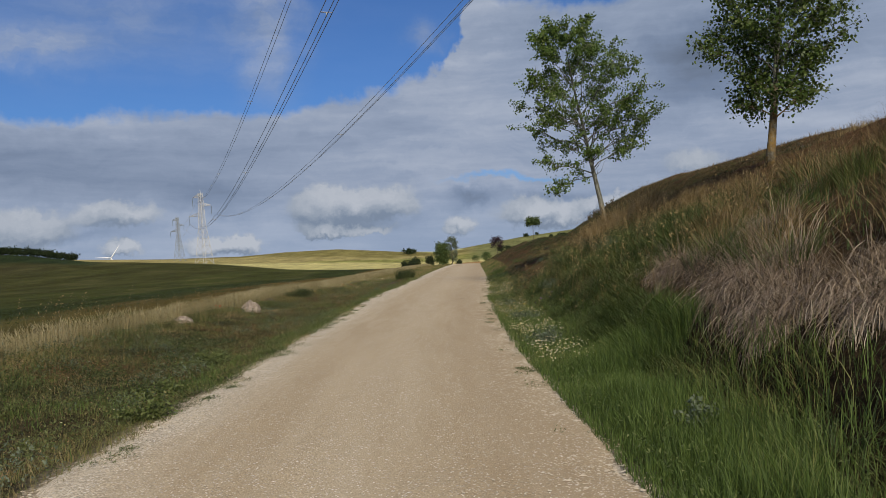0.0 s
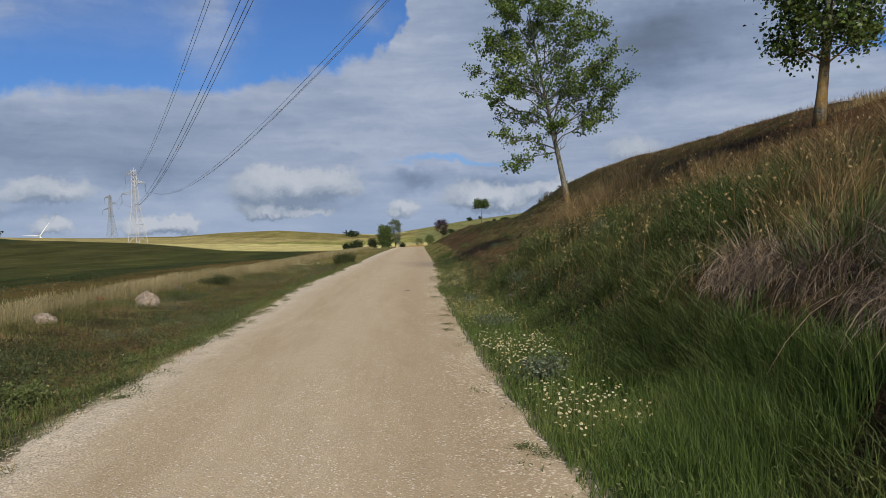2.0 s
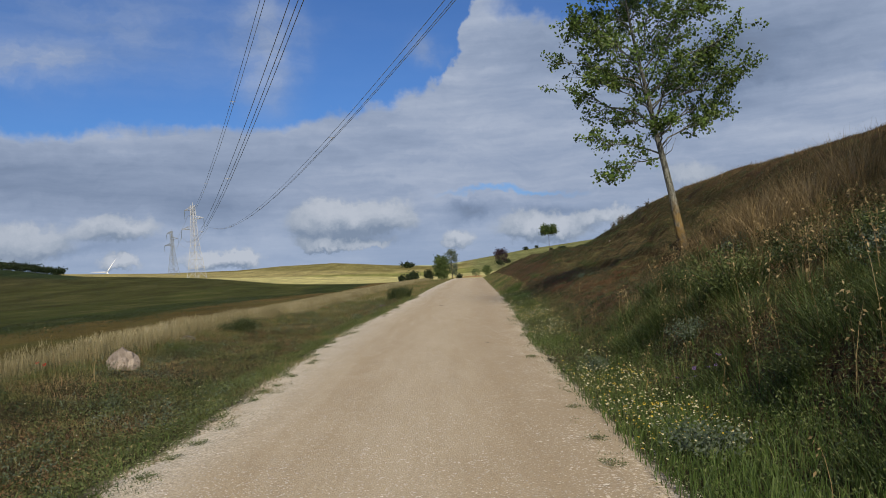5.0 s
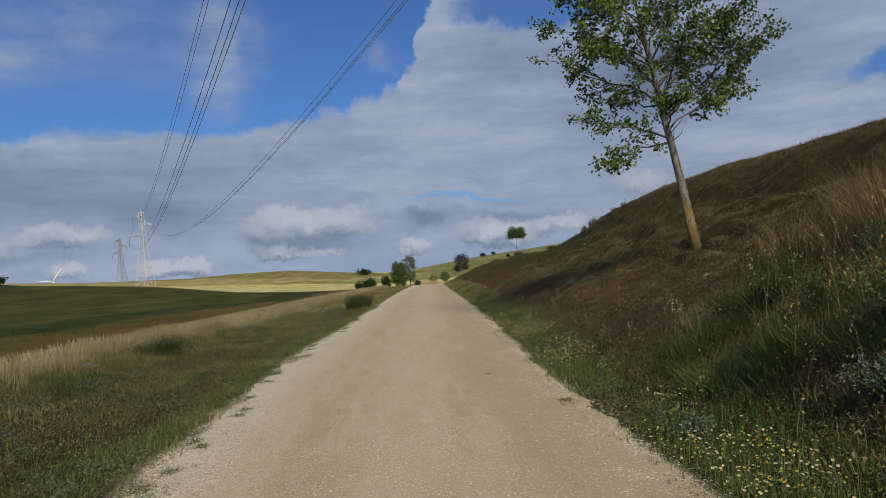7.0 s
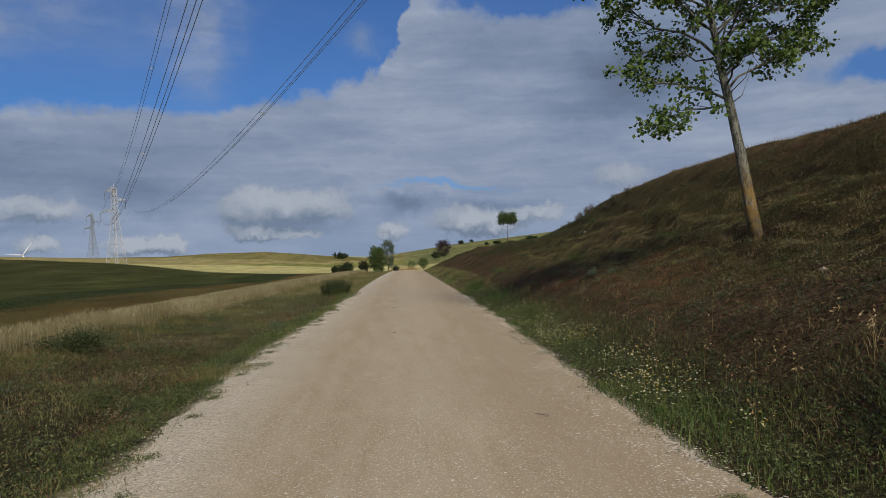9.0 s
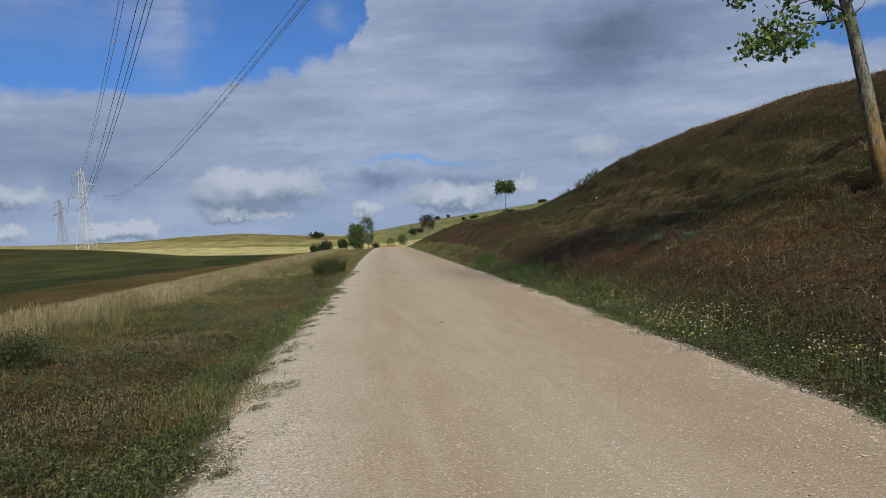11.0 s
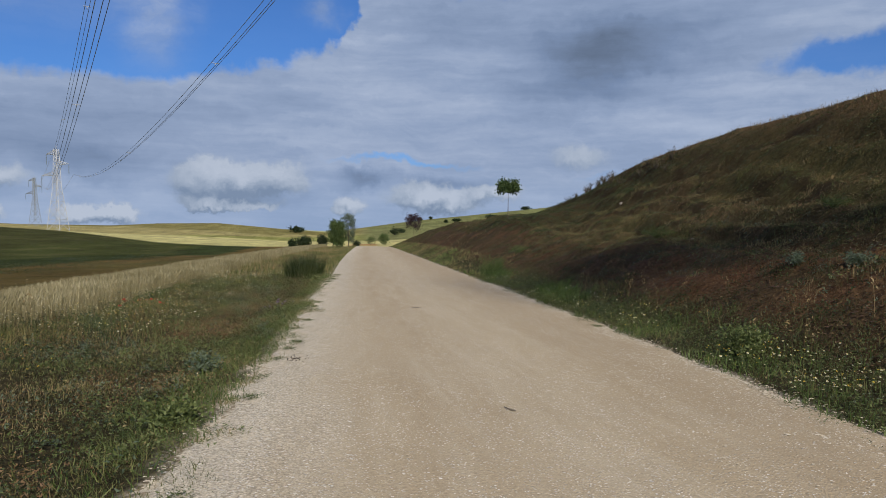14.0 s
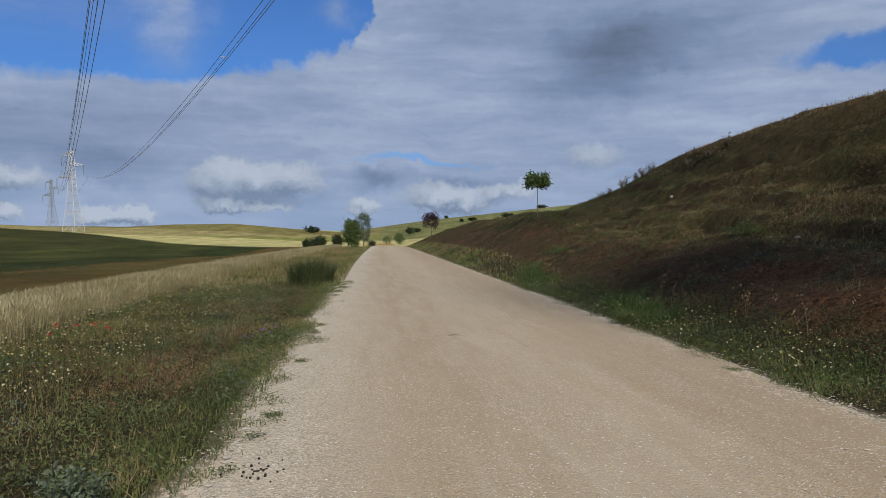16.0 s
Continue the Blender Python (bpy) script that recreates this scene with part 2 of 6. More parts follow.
def road_material():
    m, k, b = shader("pale_limestone_gravel", 0.95, 0.15)
    p = place(k)
    u = attribute(k, "across").outputs["Fac"]        # 0 left edge, 1 right edge
    wander = k.math("MULTIPLY", k.math("SUBTRACT", k.noise(k.vec("MULTIPLY", p, (0.5, 0.05, 0.0)), 1.0, 3), 0.5), 0.14)
    u = k.math("ADD", u, wander)

    def band(c, w):
        d = k.math("DIVIDE", k.math("SUBTRACT", u, c), w)
        return k.math("POWER", 0.3679, k.math("MULTIPLY", d, d))

    tracks = k.math("ADD", band(0.30, 0.12), band(0.80, 0.19), clamp=True)
    stones = k.add("ShaderNodeTexVoronoi")
    stones.inputs["Scale"].default_value = 70.0
    k.put(stones.inputs["Vector"], p)
    patch = k.noise(k.vec("MULTIPLY", p, (2.2, 0.3, 1.0)), 1.0, 6, 0.65)
    dust = k.noise(k.vec("MULTIPLY", p, (0.8, 0.07, 1.0)), 1.0, 5, 0.6)

    def specks(scale, share, width):
        """Single pale stones set in the packed surface: a mask, and each stone's chance value."""
        cells = k.add("ShaderNodeTexVoronoi")
        cells.inputs["Scale"].default_value = scale
        k.put(cells.inputs["Vector"], k.vec("ADD", p, k.vec("MULTIPLY", k.noise(p, scale * 1.5, 2, 0.6, 1), (0.5 / scale, 0.5 / scale, 0.0))))
        pick = k.add("ShaderNodeSeparateColor")
        k.put(pick.inputs[0], cells.outputs["Color"])
        there = k.math("MULTIPLY", k.span(cells.outputs["Distance"], width, width * 0.75), k.math("LESS_THAN", pick.outputs[1], share))
        return there, pick.outputs[2]

    fine = k.noise(p, 90.0, 3, 0.7)
    base = k.mix(k.math("MULTIPLY", tracks, k.span(patch, 0.2, 0.75, 0.55, 1.0)), (0.495, 0.402, 0.266), (0.435, 0.340, 0.212))
    base = k.mix(k.span(u, 0.16, 0.0), base, (0.55, 0.475, 0.345))
    blotch = k.noise(k.vec("MULTIPLY", p, (3.4, 0.35, 1.0)), 1.0, 7, 0.72)
    base = k.mix(k.math("MULTIPLY", k.span(blotch, 0.46, 0.66), 0.35), base, (0.58, 0.49, 0.345))
    base = k.mix(k.math("MULTIPLY", k.span(blotch, 0.48, 0.34), 0.30), base, (0.385, 0.29, 0.172))
    base = k.mix(k.math("MULTIPLY", k.span(dust, 0.5, 0.75), 0.4), base, (0.56, 0.455, 0.30))
    sep = k.add("ShaderNodeSeparateColor")
    k.put(sep.inputs[0], stones.outputs["Color"])
    rim = k.math("ADD", k.span(k.math("ADD", u, k.math("MULTIPLY", k.math("SUBTRACT", patch, 0.5), 0.25)), 0.24, 0.05), k.span(u, 0.93, 1.03, 0.0, 0.6), clamp=True)
    coarse = k.math("ADD", rim, k.math("MULTIPLY", k.span(patch, 0.45, 0.7), 0.45), clamp=True)
    base = k.mix(k.math("MULTIPLY", k.span(u, 0.58, 0.88), 0.5), base, (0.385, 0.295, 0.182))
    base = k.mix(k.math("MULTIPLY", rim, 0.55), base, (0.56, 0.485, 0.36))
    grain = k.math("ADD", k.math("MULTIPLY", k.math("SUBTRACT", sep.outputs[0], 0.5), k.math("ADD", 0.12, k.math("MULTIPLY", coarse, 0.55))), k.math("MULTIPLY", k.math("SUBTRACT", fine, 0.5), 0.65))
    f = k.math("ADD", 0.91, grain)
    grey = k.add("ShaderNodeCombineColor")
    for s in grey.inputs:
        k.put(s, f)
    col = k.mix(1.0, base, grey.outputs[0], "MULTIPLY")
    small, tone1 = specks(58.0, k.math("ADD", 0.30, k.math("MULTIPLY", coarse, 0.36)), 0.42)
    large, tone2 = specks(30.0, k.math("ADD", 0.07, k.math("MULTIPLY", coarse, 0.16)), 0.34)
    col = k.mix(k.math("MULTIPLY", small, 0.9), col, k.mix(tone1, (0.44, 0.37, 0.26), (0.84, 0.78, 0.67)))
    col = k.mix(k.math("MULTIPLY", large, 0.95), col, k.mix(tone2, (0.50, 0.43, 0.32), (0.86, 0.81, 0.71)))
    k.put(b.inputs["Base Color"], col)
    h = k.math("ADD", k.math("MULTIPLY", stones.outputs["Distance"], -0.5), k.math("ADD", k.math("MULTIPLY", fine, 0.35), k.math("ADD", k.math("MULTIPLY", small, 0.35), k.math("MULTIPLY", large, 0.8))))
    bump(k, b, h, 0.9, 0.011)
    return m


def speckled(name, a, c, scale, rough=0.9, relief=0.01, detail_scale=40.0):
    m, k, b = shader(name, rough, 0.25)
    p = place(k)
    n1, n2 = k.noise(p, scale, 5, 0.65), k.noise(p, detail_scale, 4, 0.7)
    f = k.span(k.math("ADD", k.math("MULTIPLY", n1, 0.7), k.math("MULTIPLY", n2, 0.3)), 0.32, 0.68)
    k.put(b.inputs["Base Color"], k.mix(f, a, c))
    bump(k, b, k.math("ADD", n1, k.math("MULTIPLY", n2, 0.4)), 0.8, relief)
    return m


def bark_material():
    """Grey poplar bark, yellow-orange with lichen towards the foot."""
    m, k, b = shader("grey_bark_with_orange_lichen", 0.9, 0.2)
    p = place(k)
    xyz = k.add("ShaderNodeSeparateXYZ")
    k.put(xyz.inputs[0], p)
    ridges = k.noise(k.vec("MULTIPLY", p, (16.0, 16.0, 3.5)), 1.0, 6, 0.7)
    patch = k.noise(p, 5.0, 5, 0.7)
    marks = k.add("ShaderNodeTexVoronoi")
    marks.inputs["Scale"].default_value = 1.0
    k.put(marks.inputs["Vector"], k.vec("MULTIPLY", p, (14.0, 14.0, 26.0)))
    ridges = k.math("SUBTRACT", ridges, k.math("MULTIPLY", k.span(marks.outputs["Distance"], 0.34, 0.1), 0.22))
    col = k.ramp(ridges, [(0.34, (0.030, 0.029, 0.023)), (0.48, (0.105, 0.105, 0.085)), (0.62, (0.24, 0.24, 0.20))])
    lich = k.math("MULTIPLY", k.span(xyz.outputs[2], 2.3, 0.9), k.span(patch, 0.34, 0.6))
    col = k.mix(k.math("MULTIPLY", lich, 0.85), col, (0.23, 0.14, 0.035))
    k.put(b.inputs["Base Color"], col)
    bump(k, b, k.math("ADD", ridges, k.math("MULTIPLY", patch, 0.5)), 1.0, 0.03)
    return m


EARTH = ground_material()
GRAVEL = road_material()
STONE = speckled("pale_limestone", (0.15, 0.12, 0.095), (0.37, 0.31, 0.25), 3.6, relief=0.03)
DARK_STONE = speckled("darker_stone", (0.07, 0.06, 0.048), (0.17, 0.145, 0.115), 3.6, relief=0.03)
RUSTY = leafy("russet_herb", [(0.0, (0.075, 0.050, 0.022)), (0.5, (0.155, 0.088, 0.038)), (1.0, (0.26, 0.17, 0.080))])
PEBBLE = leafy("chalky_pebble", [(0.0, (0.51, 0.41, 0.275)), (0.4, (0.61, 0.52, 0.375)), (0.8, (0.66, 0.59, 0.46)), (1.0, (0.74, 0.69, 0.58))], 0.0, 0.9)
CLOD = leafy("dry_brown_clod", [(0.0, (0.034, 0.020, 0.012)), (0.5, (0.080, 0.042, 0.023)), (0.85, (0.135, 0.072, 0.038)), (1.0, (0.22, 0.15, 0.09))], 0.0, 0.95)
BARK = bark_material()
DARK_BARK = speckled("dark_bark", (0.05, 0.04, 0.03), (0.14, 0.115, 0.085), 9.0, relief=0.01)
STEEL = speckled("galvanised_steel", (0.36, 0.37, 0.39), (0.48, 0.49, 0.50), 0.4, 0.5)
DARK_STEEL = speckled("dark_steel", (0.16, 0.18, 0.19), (0.26, 0.28, 0.29), 0.4, 0.6)
CABLE = speckled("aluminium_cable", (0.28, 0.30, 0.34), (0.36, 0.39, 0.43), 0.5, 0.6)
GLASS_DISC = speckled("insulator_glass", (0.10, 0.13, 0.14), (0.18, 0.22, 0.23), 2.0, 0.3)
WHITE_PAINT = speckled("white_turbine_paint", (0.76, 0.77, 0.78), (0.82, 0.83, 0.84), 0.2, 0.5)
DUNG = speckled("dark_droppings", (0.015, 0.012, 0.010), (0.04, 0.03, 0.022), 30.0, relief=0.003)
TWIG = speckled("grey_twig", (0.10, 0.08, 0.06), (0.2, 0.17, 0.13), 30.0, relief=0.002)

LUSH = leafy("lush_grass", [(0.0, (0.034, 0.056, 0.012)), (0.45, (0.076, 0.122, 0.027)), (0.8, (0.135, 0.19, 0.048)), (1.0, (0.28, 0.28, 0.105))], 0.32)
VERGE = leafy("verge_grass", [(0.0, (0.058, 0.082, 0.020)), (0.3, (0.115, 0.125, 0.038)), (0.52, (0.20, 0.175, 0.068)), (0.76, (0.30, 0.225, 0.11)), (1.0, (0.27, 0.14, 0.072))])
DRY = leafy("dry_grass", [(0.0, (0.085, 0.062, 0.028)), (0.35, (0.155, 0.108, 0.048)), (0.7, (0.27, 0.196, 0.088)), (1.0, (0.40, 0.31, 0.165))])
DEAD = leafy("dead_grey_grass", [(0.0, (0.060, 0.044, 0.028)), (0.4, (0.19, 0.146, 0.098)), (0.75, (0.32, 0.25, 0.18)), (1.0, (0.52, 0.44, 0.335))], 0.15)
RUSH = leafy("dark_green_rush", [(0.0, (0.030, 0.048, 0.013)), (0.5, (0.070, 0.104, 0.028)), (0.85, (0.13, 0.145, 0.044)), (1.0, (0.29, 0.24, 0.10))], 0.25)
HILL = leafy("thin_hill_grass", [(0.0, (0.020, 0.023, 0.008)), (0.4, (0.045, 0.047, 0.016)), (0.66, (0.082, 0.073, 0.027)), (0.86, (0.13, 0.077, 0.037)), (1.0, (0.24, 0.175, 0.083))])
WHEAT = leafy("ripening_barley", [(0.0, (0.13, 0.115, 0.05)), (0.4, (0.25, 0.215, 0.108)), (0.75, (0.36, 0.31, 0.17)), (1.0, (0.48, 0.42, 0.26))])
WEED = leafy("broad_weed_leaf", [(0.0, (0.046, 0.070, 0.020)), (0.5, (0.105, 0.130, 0.038)), (1.0, (0.17, 0.19, 0.075))])
DARKHERB = leafy("dark_herb_leaf", [(0.0, (0.022, 0.034, 0.011)), (0.5, (0.045, 0.062, 0.020)), (1.0, (0.095, 0.105, 0.04))])
SAGE = leafy("grey_green_leaf", [(0.0, (0.06, 0.085, 0.05)), (0.5, (0.11, 0.14, 0.085)), (1.0, (0.19, 0.215, 0.15))])
POPLAR = leafy("poplar_leaf", [(0.0, (0.036, 0.066, 0.015)), (0.5, (0.090, 0.148, 0.030)), (0.85, (0.155, 0.215, 0.052)), (1.0, (0.25, 0.30, 0.11))], 0.32, 0.4)
ASHLEAF = leafy("dark_leaf", [(0.0, (0.026, 0.048, 0.011)), (0.5, (0.066, 0.108, 0.022)), (1.0, (0.15, 0.19, 0.05))], 0.3, 0.45)
PURPLE = leafy("purple_leaf", [(0.0, (0.02, 0.012, 0.016)), (0.6, (0.05, 0.024, 0.03)), (1.0, (0.085, 0.05, 0.045))], 0.2)
FARLEAF = leafy("far_leaf", [(0.0, (0.035, 0.062, 0.018)), (0.5, (0.075, 0.115, 0.032)), (1.0, (0.15, 0.18, 0.06))])
BUSH = leafy("dark_bush_leaf", [(0.0, (0.012, 0.022, 0.008)), (0.6, (0.026, 0.042, 0.013)), (1.0, (0.05, 0.07, 0.022))])
PETAL = leafy("white_petal", [(0.0, (0.50, 0.46, 0.28)), (1.0, (0.74, 0.71, 0.55))])
YELLOW = leafy("yellow_flower", [(0.0, (0.45, 0.30, 0.03)), (1.0, (0.68, 0.50, 0.06))])
POPPY = leafy("red_petal", [(0.0, (0.34, 0.022, 0.014)), (1.0, (0.52, 0.05, 0.028))])
VIOLET = leafy("violet_flower", [(0.0, (0.14, 0.07, 0.22)), (1.0, (0.27, 0.15, 0.36))])

# ------------------------------------------------------------------ the lie of the land
RNG = np.random.default_rng(7)


def hash2(i, j, seed):
    n = (i.astype(np.int64) * 374761393 + j.astype(np.int64) * 668265263 + seed * 1442695041) & 0xFFFFFFFF
    n = ((n ^ (n >> 13)) * 1274126177) & 0xFFFFFFFF
    return ((n ^ (n >> 16)) & 0xFFFF) / 65535.0


def vnoise(x, y, size, seed=0, octaves=3):
    """Smooth value noise between -1 and 1; size in metres."""
    total, amp, norm = 0.0, 1.0, 0.0
    for o in range(octaves):
        u, v = np.asarray(x, float) / size + 11.3 * o, np.asarray(y, float) / size + 5.7 * o
        i, j = np.floor(u), np.floor(v)
        fu, fv = u - i, v - j
        fu, fv = fu * fu * (3 - 2 * fu), fv * fv * (3 - 2 * fv)
        a, b = hash2(i, j, seed + o), hash2(i + 1, j, seed + o)
        c, d = hash2(i, j + 1, seed + o), hash2(i + 1, j + 1, seed + o)
        total = total + amp * ((a + (b - a) * fu) * (1 - fv) + (c + (d - c) * fu) * fv)
        norm, amp, size = norm + amp, amp * 0.5, size * 0.5
    return 2 * total / norm - 1


def smooth(v, a, b):
    t = np.clip((np.asarray(v, float) - a) / (b - a), 0, 1)
    return t * t * (3 - 2 * t)


def road_left(y):
    return np.interp(y, [-60, 0, 6, 20, 27, 34, 44, 56, 75, 100, 150, 240], [-2.2, -2.5, -2.62, -2.75, -2.9, -2.95, -2.55, -2.1, -1.5, -0.4, 2.0, 6.0])


def road_right(y):
    return np.interp(y, [-60, 0, 6, 13, 21, 26, 30, 36, 42, 48, 58, 75, 100, 150, 240], [1.5, 1.18, 1.14, 1.1, 1.32, 1.5, 1.7, 2.1, 2.55, 2.85, 3.3, 4.0, 5.0, 7.3, 11.0])


def road_z(y):
    return np.interp(y, [-60, 0, 30, 45, 70, 100, 130, 150, 170, 200, 260], [-0.4, 0, 0.0, 0.05, 0.22, 0.46, 0.66, 0.72, 0.62, 0.0, -1.6])


BANK_NEAR = ([0, 0.4, 0.9, 1.4, 1.7, 2.1, 2.6, 4.0, 5.0, 5.8, 7.0, 9.0, 12.0, 16.0, 40.0, 400.0], [0, -0.02, 0.0, 0.2, 0.65, 1.0, 1.3, 2.15, 2.76, 3.2, 3.64, 4.1, 4.7, 5.3, 7.8, 20.0])
BANK_OPEN = ([0, 0.6, 1.1, 2.0, 3.0, 4.0, 5.0, 6.0, 7.3, 8.5, 10.0, 12.0, 13.5, 16.0, 40.0, 400.0], [0, 0.03, 0.18, 0.7, 1.1, 1.45, 1.75, 2.1, 2.65, 3.25, 4.2, 5.65, 6.4, 6.75, 8.0, 20.0])
BANK_FAR = ([0, 1.0, 2.0, 3.5, 5.0, 7.0, 9.0, 12.0, 20.0, 40.0, 400.0], [0, 0.4, 0.95, 1.8, 2.5, 3.1, 3.4, 3.7, 4.3, 5.5, 18.0])
FIELD_GENTLE = ([0, 0.5, 1.2, 2.2, 3.2, 4.0, 5.0, 6.5, 8.0, 10.0, 12.0, 20.0, 40.0, 80.0, 150.0, 600.0], [0, -0.06, -0.20, -0.24, -0.24, -0.24, -0.28, -0.40, -0.56, -0.95, -1.35, -1.75, -2.2, -2.5, -2.3, -1.5])
FIELD_LEFT = ([0, 0.5, 1.2, 2.2, 3.2, 4.0, 4.7, 5.3, 6.2, 7.5, 9.0, 12.0, 20.0, 40.0, 80.0, 150.0, 600.0], [0, -0.06, -0.20, -0.22, -0.15, -0.07, -0.02, -0.14, -0.45, -0.8, -1.1, -1.4, -1.75, -2.2, -2.5, -2.3, -1.5])

def barley_start(y):
    return np.interp(y, [0, 22, 36, 60, 200], [5.3, 5.0, 4.6, 4.8, 5.4])


CREST_AZ = [-180, -60, -30, -25, -20, -15, -12, -8, -3.5, 0, 3.5, 6, 10, 14, 18, 30, 60, 180]
CREST_EL = [1.0, 1.0, 1.0, 0.88, 0.76, 0.82, 1.05, 1.13, 0.85, 0.75, 1.25, 1.6, 2.0, 2.45, 2.9, 3.2, 3.2, 1.0]
MID_AZ = [-180, -40, -30, -23, -18, -12, -3.5, 0, 3, 12, 180]
MID_Z = [5.0, 6.5, 6.5, 6.3, 4.5, 0.9, -0.8, -0.6, 0.5, 6.0, 10.0]


def ground_z(x, y):
    x, y = np.asarray(x, float), np.asarray(y, float)
    rl, rr, rz = road_left(y), road_right(y), road_z(y)
    d = np.maximum(x - rr, 0)
    near, open_, far = (np.interp(d, *p) for p in (BANK_NEAR, BANK_OPEN, BANK_FAR))
    low_part = 14 * (1 - smooth(d, 6, 11))
    high_part = smooth(d, 4.5, 7.5)
    w1, w2 = smooth(y, 24 - 5 * high_part, 29 + 2 * high_part), smooth(y + low_part, 74, 94)
    right = near * (1 - w1) + open_ * w1
    right = right * (1 - w2) + far * w2
    right = right * (1 + smooth(d, 7, 12) * np.interp(y, [8, 20, 27, 34, 41, 46, 53, 60, 65, 70, 76], [0.0, -0.03, -0.07, -0.05, -0.01, 0.015, 0.055, 0.075, 0.08, 0.06, 0.03]))
    right = right * (1 - 0.25 * smooth(y, 120, 170))
    gentle = smooth(y, 38, 48)
    left = np.interp(np.maximum(rl - x, 0), *FIELD_LEFT) * (1 - gentle) + np.interp(np.maximum(rl - x, 0), *FIELD_GENTLE) * gentle
    rugged = smooth(d, 1.2, 2.5) * smooth(90 - y, 0, 20) * (1 - 0.7 * smooth(d, 10.5, 13))
    z = rz * np.where(x < rl, 1 - smooth(rl - x, 20, 80), 1.0) + right + left
    z = z + rugged * (0.18 * vnoise(x, y, 3.2, 3, 3) + 0.17 * vnoise(x, y, 0.75, 4, 3)) + smooth(rl - x, 0.4, 2) * 0.09 * vnoise(x, y, 1.1, 6, 2)
    z = z + smooth(d, 2, 5) * (1 - 0.75 * smooth(d, 10, 12.5)) * 0.38 * vnoise(x - 0.12 * y, y * 0.22, 1.5, 9, 3) * smooth(y, 20, 30)
    tread = (d + 0.9 * vnoise(x, y * 0.35, 5.0, 14, 2) - 0.03 * y) / 1.35
    tread = tread - np.floor(tread)
    z = z + 0.32 * (smooth(tread, 0.5, 1.0) - tread + 0.25) * smooth(d, 4.2, 5.4) * (1 - smooth(d, 10.5, 12.5)) * smooth(y, 24, 32) * (1 - smooth(y, 84, 94))
    r = np.hypot(x, y - 15)
    az = np.degrees(np.arctan2(x, y - 15))
    crest = 1.45 + 900 * np.tan(np.radians(np.interp(az, CREST_AZ, CREST_EL)))
    mid = np.interp(az, MID_AZ, MID_Z)
    k1, k2, k3 = smooth(r, 190, 420), smooth(r, 400, 900), smooth(r, 950, 2600)
    base = -2.0 + 2.2 * np.exp(-(az / 6.0) ** 2)
    far_z = base + (mid - base) * k1
    far_z = far_z + (crest - mid) * k2 * (0.35 + 0.65 * k2) - 0.55 * crest * k3
    far_z = far_z + 5.0 * np.exp(-((az + 31) / 4.0) ** 2 - ((r - 400) / 45.0) ** 2)
    far_z = far_z + 1.2 * vnoise(x, y, 160, 12, 2) * smooth(r, 450, 700)
    blend = smooth(r, 130, 260)
    blend = np.where(y < 0, smooth(r, 250, 500), blend)
    return z * (1 - blend) + far_z * blend


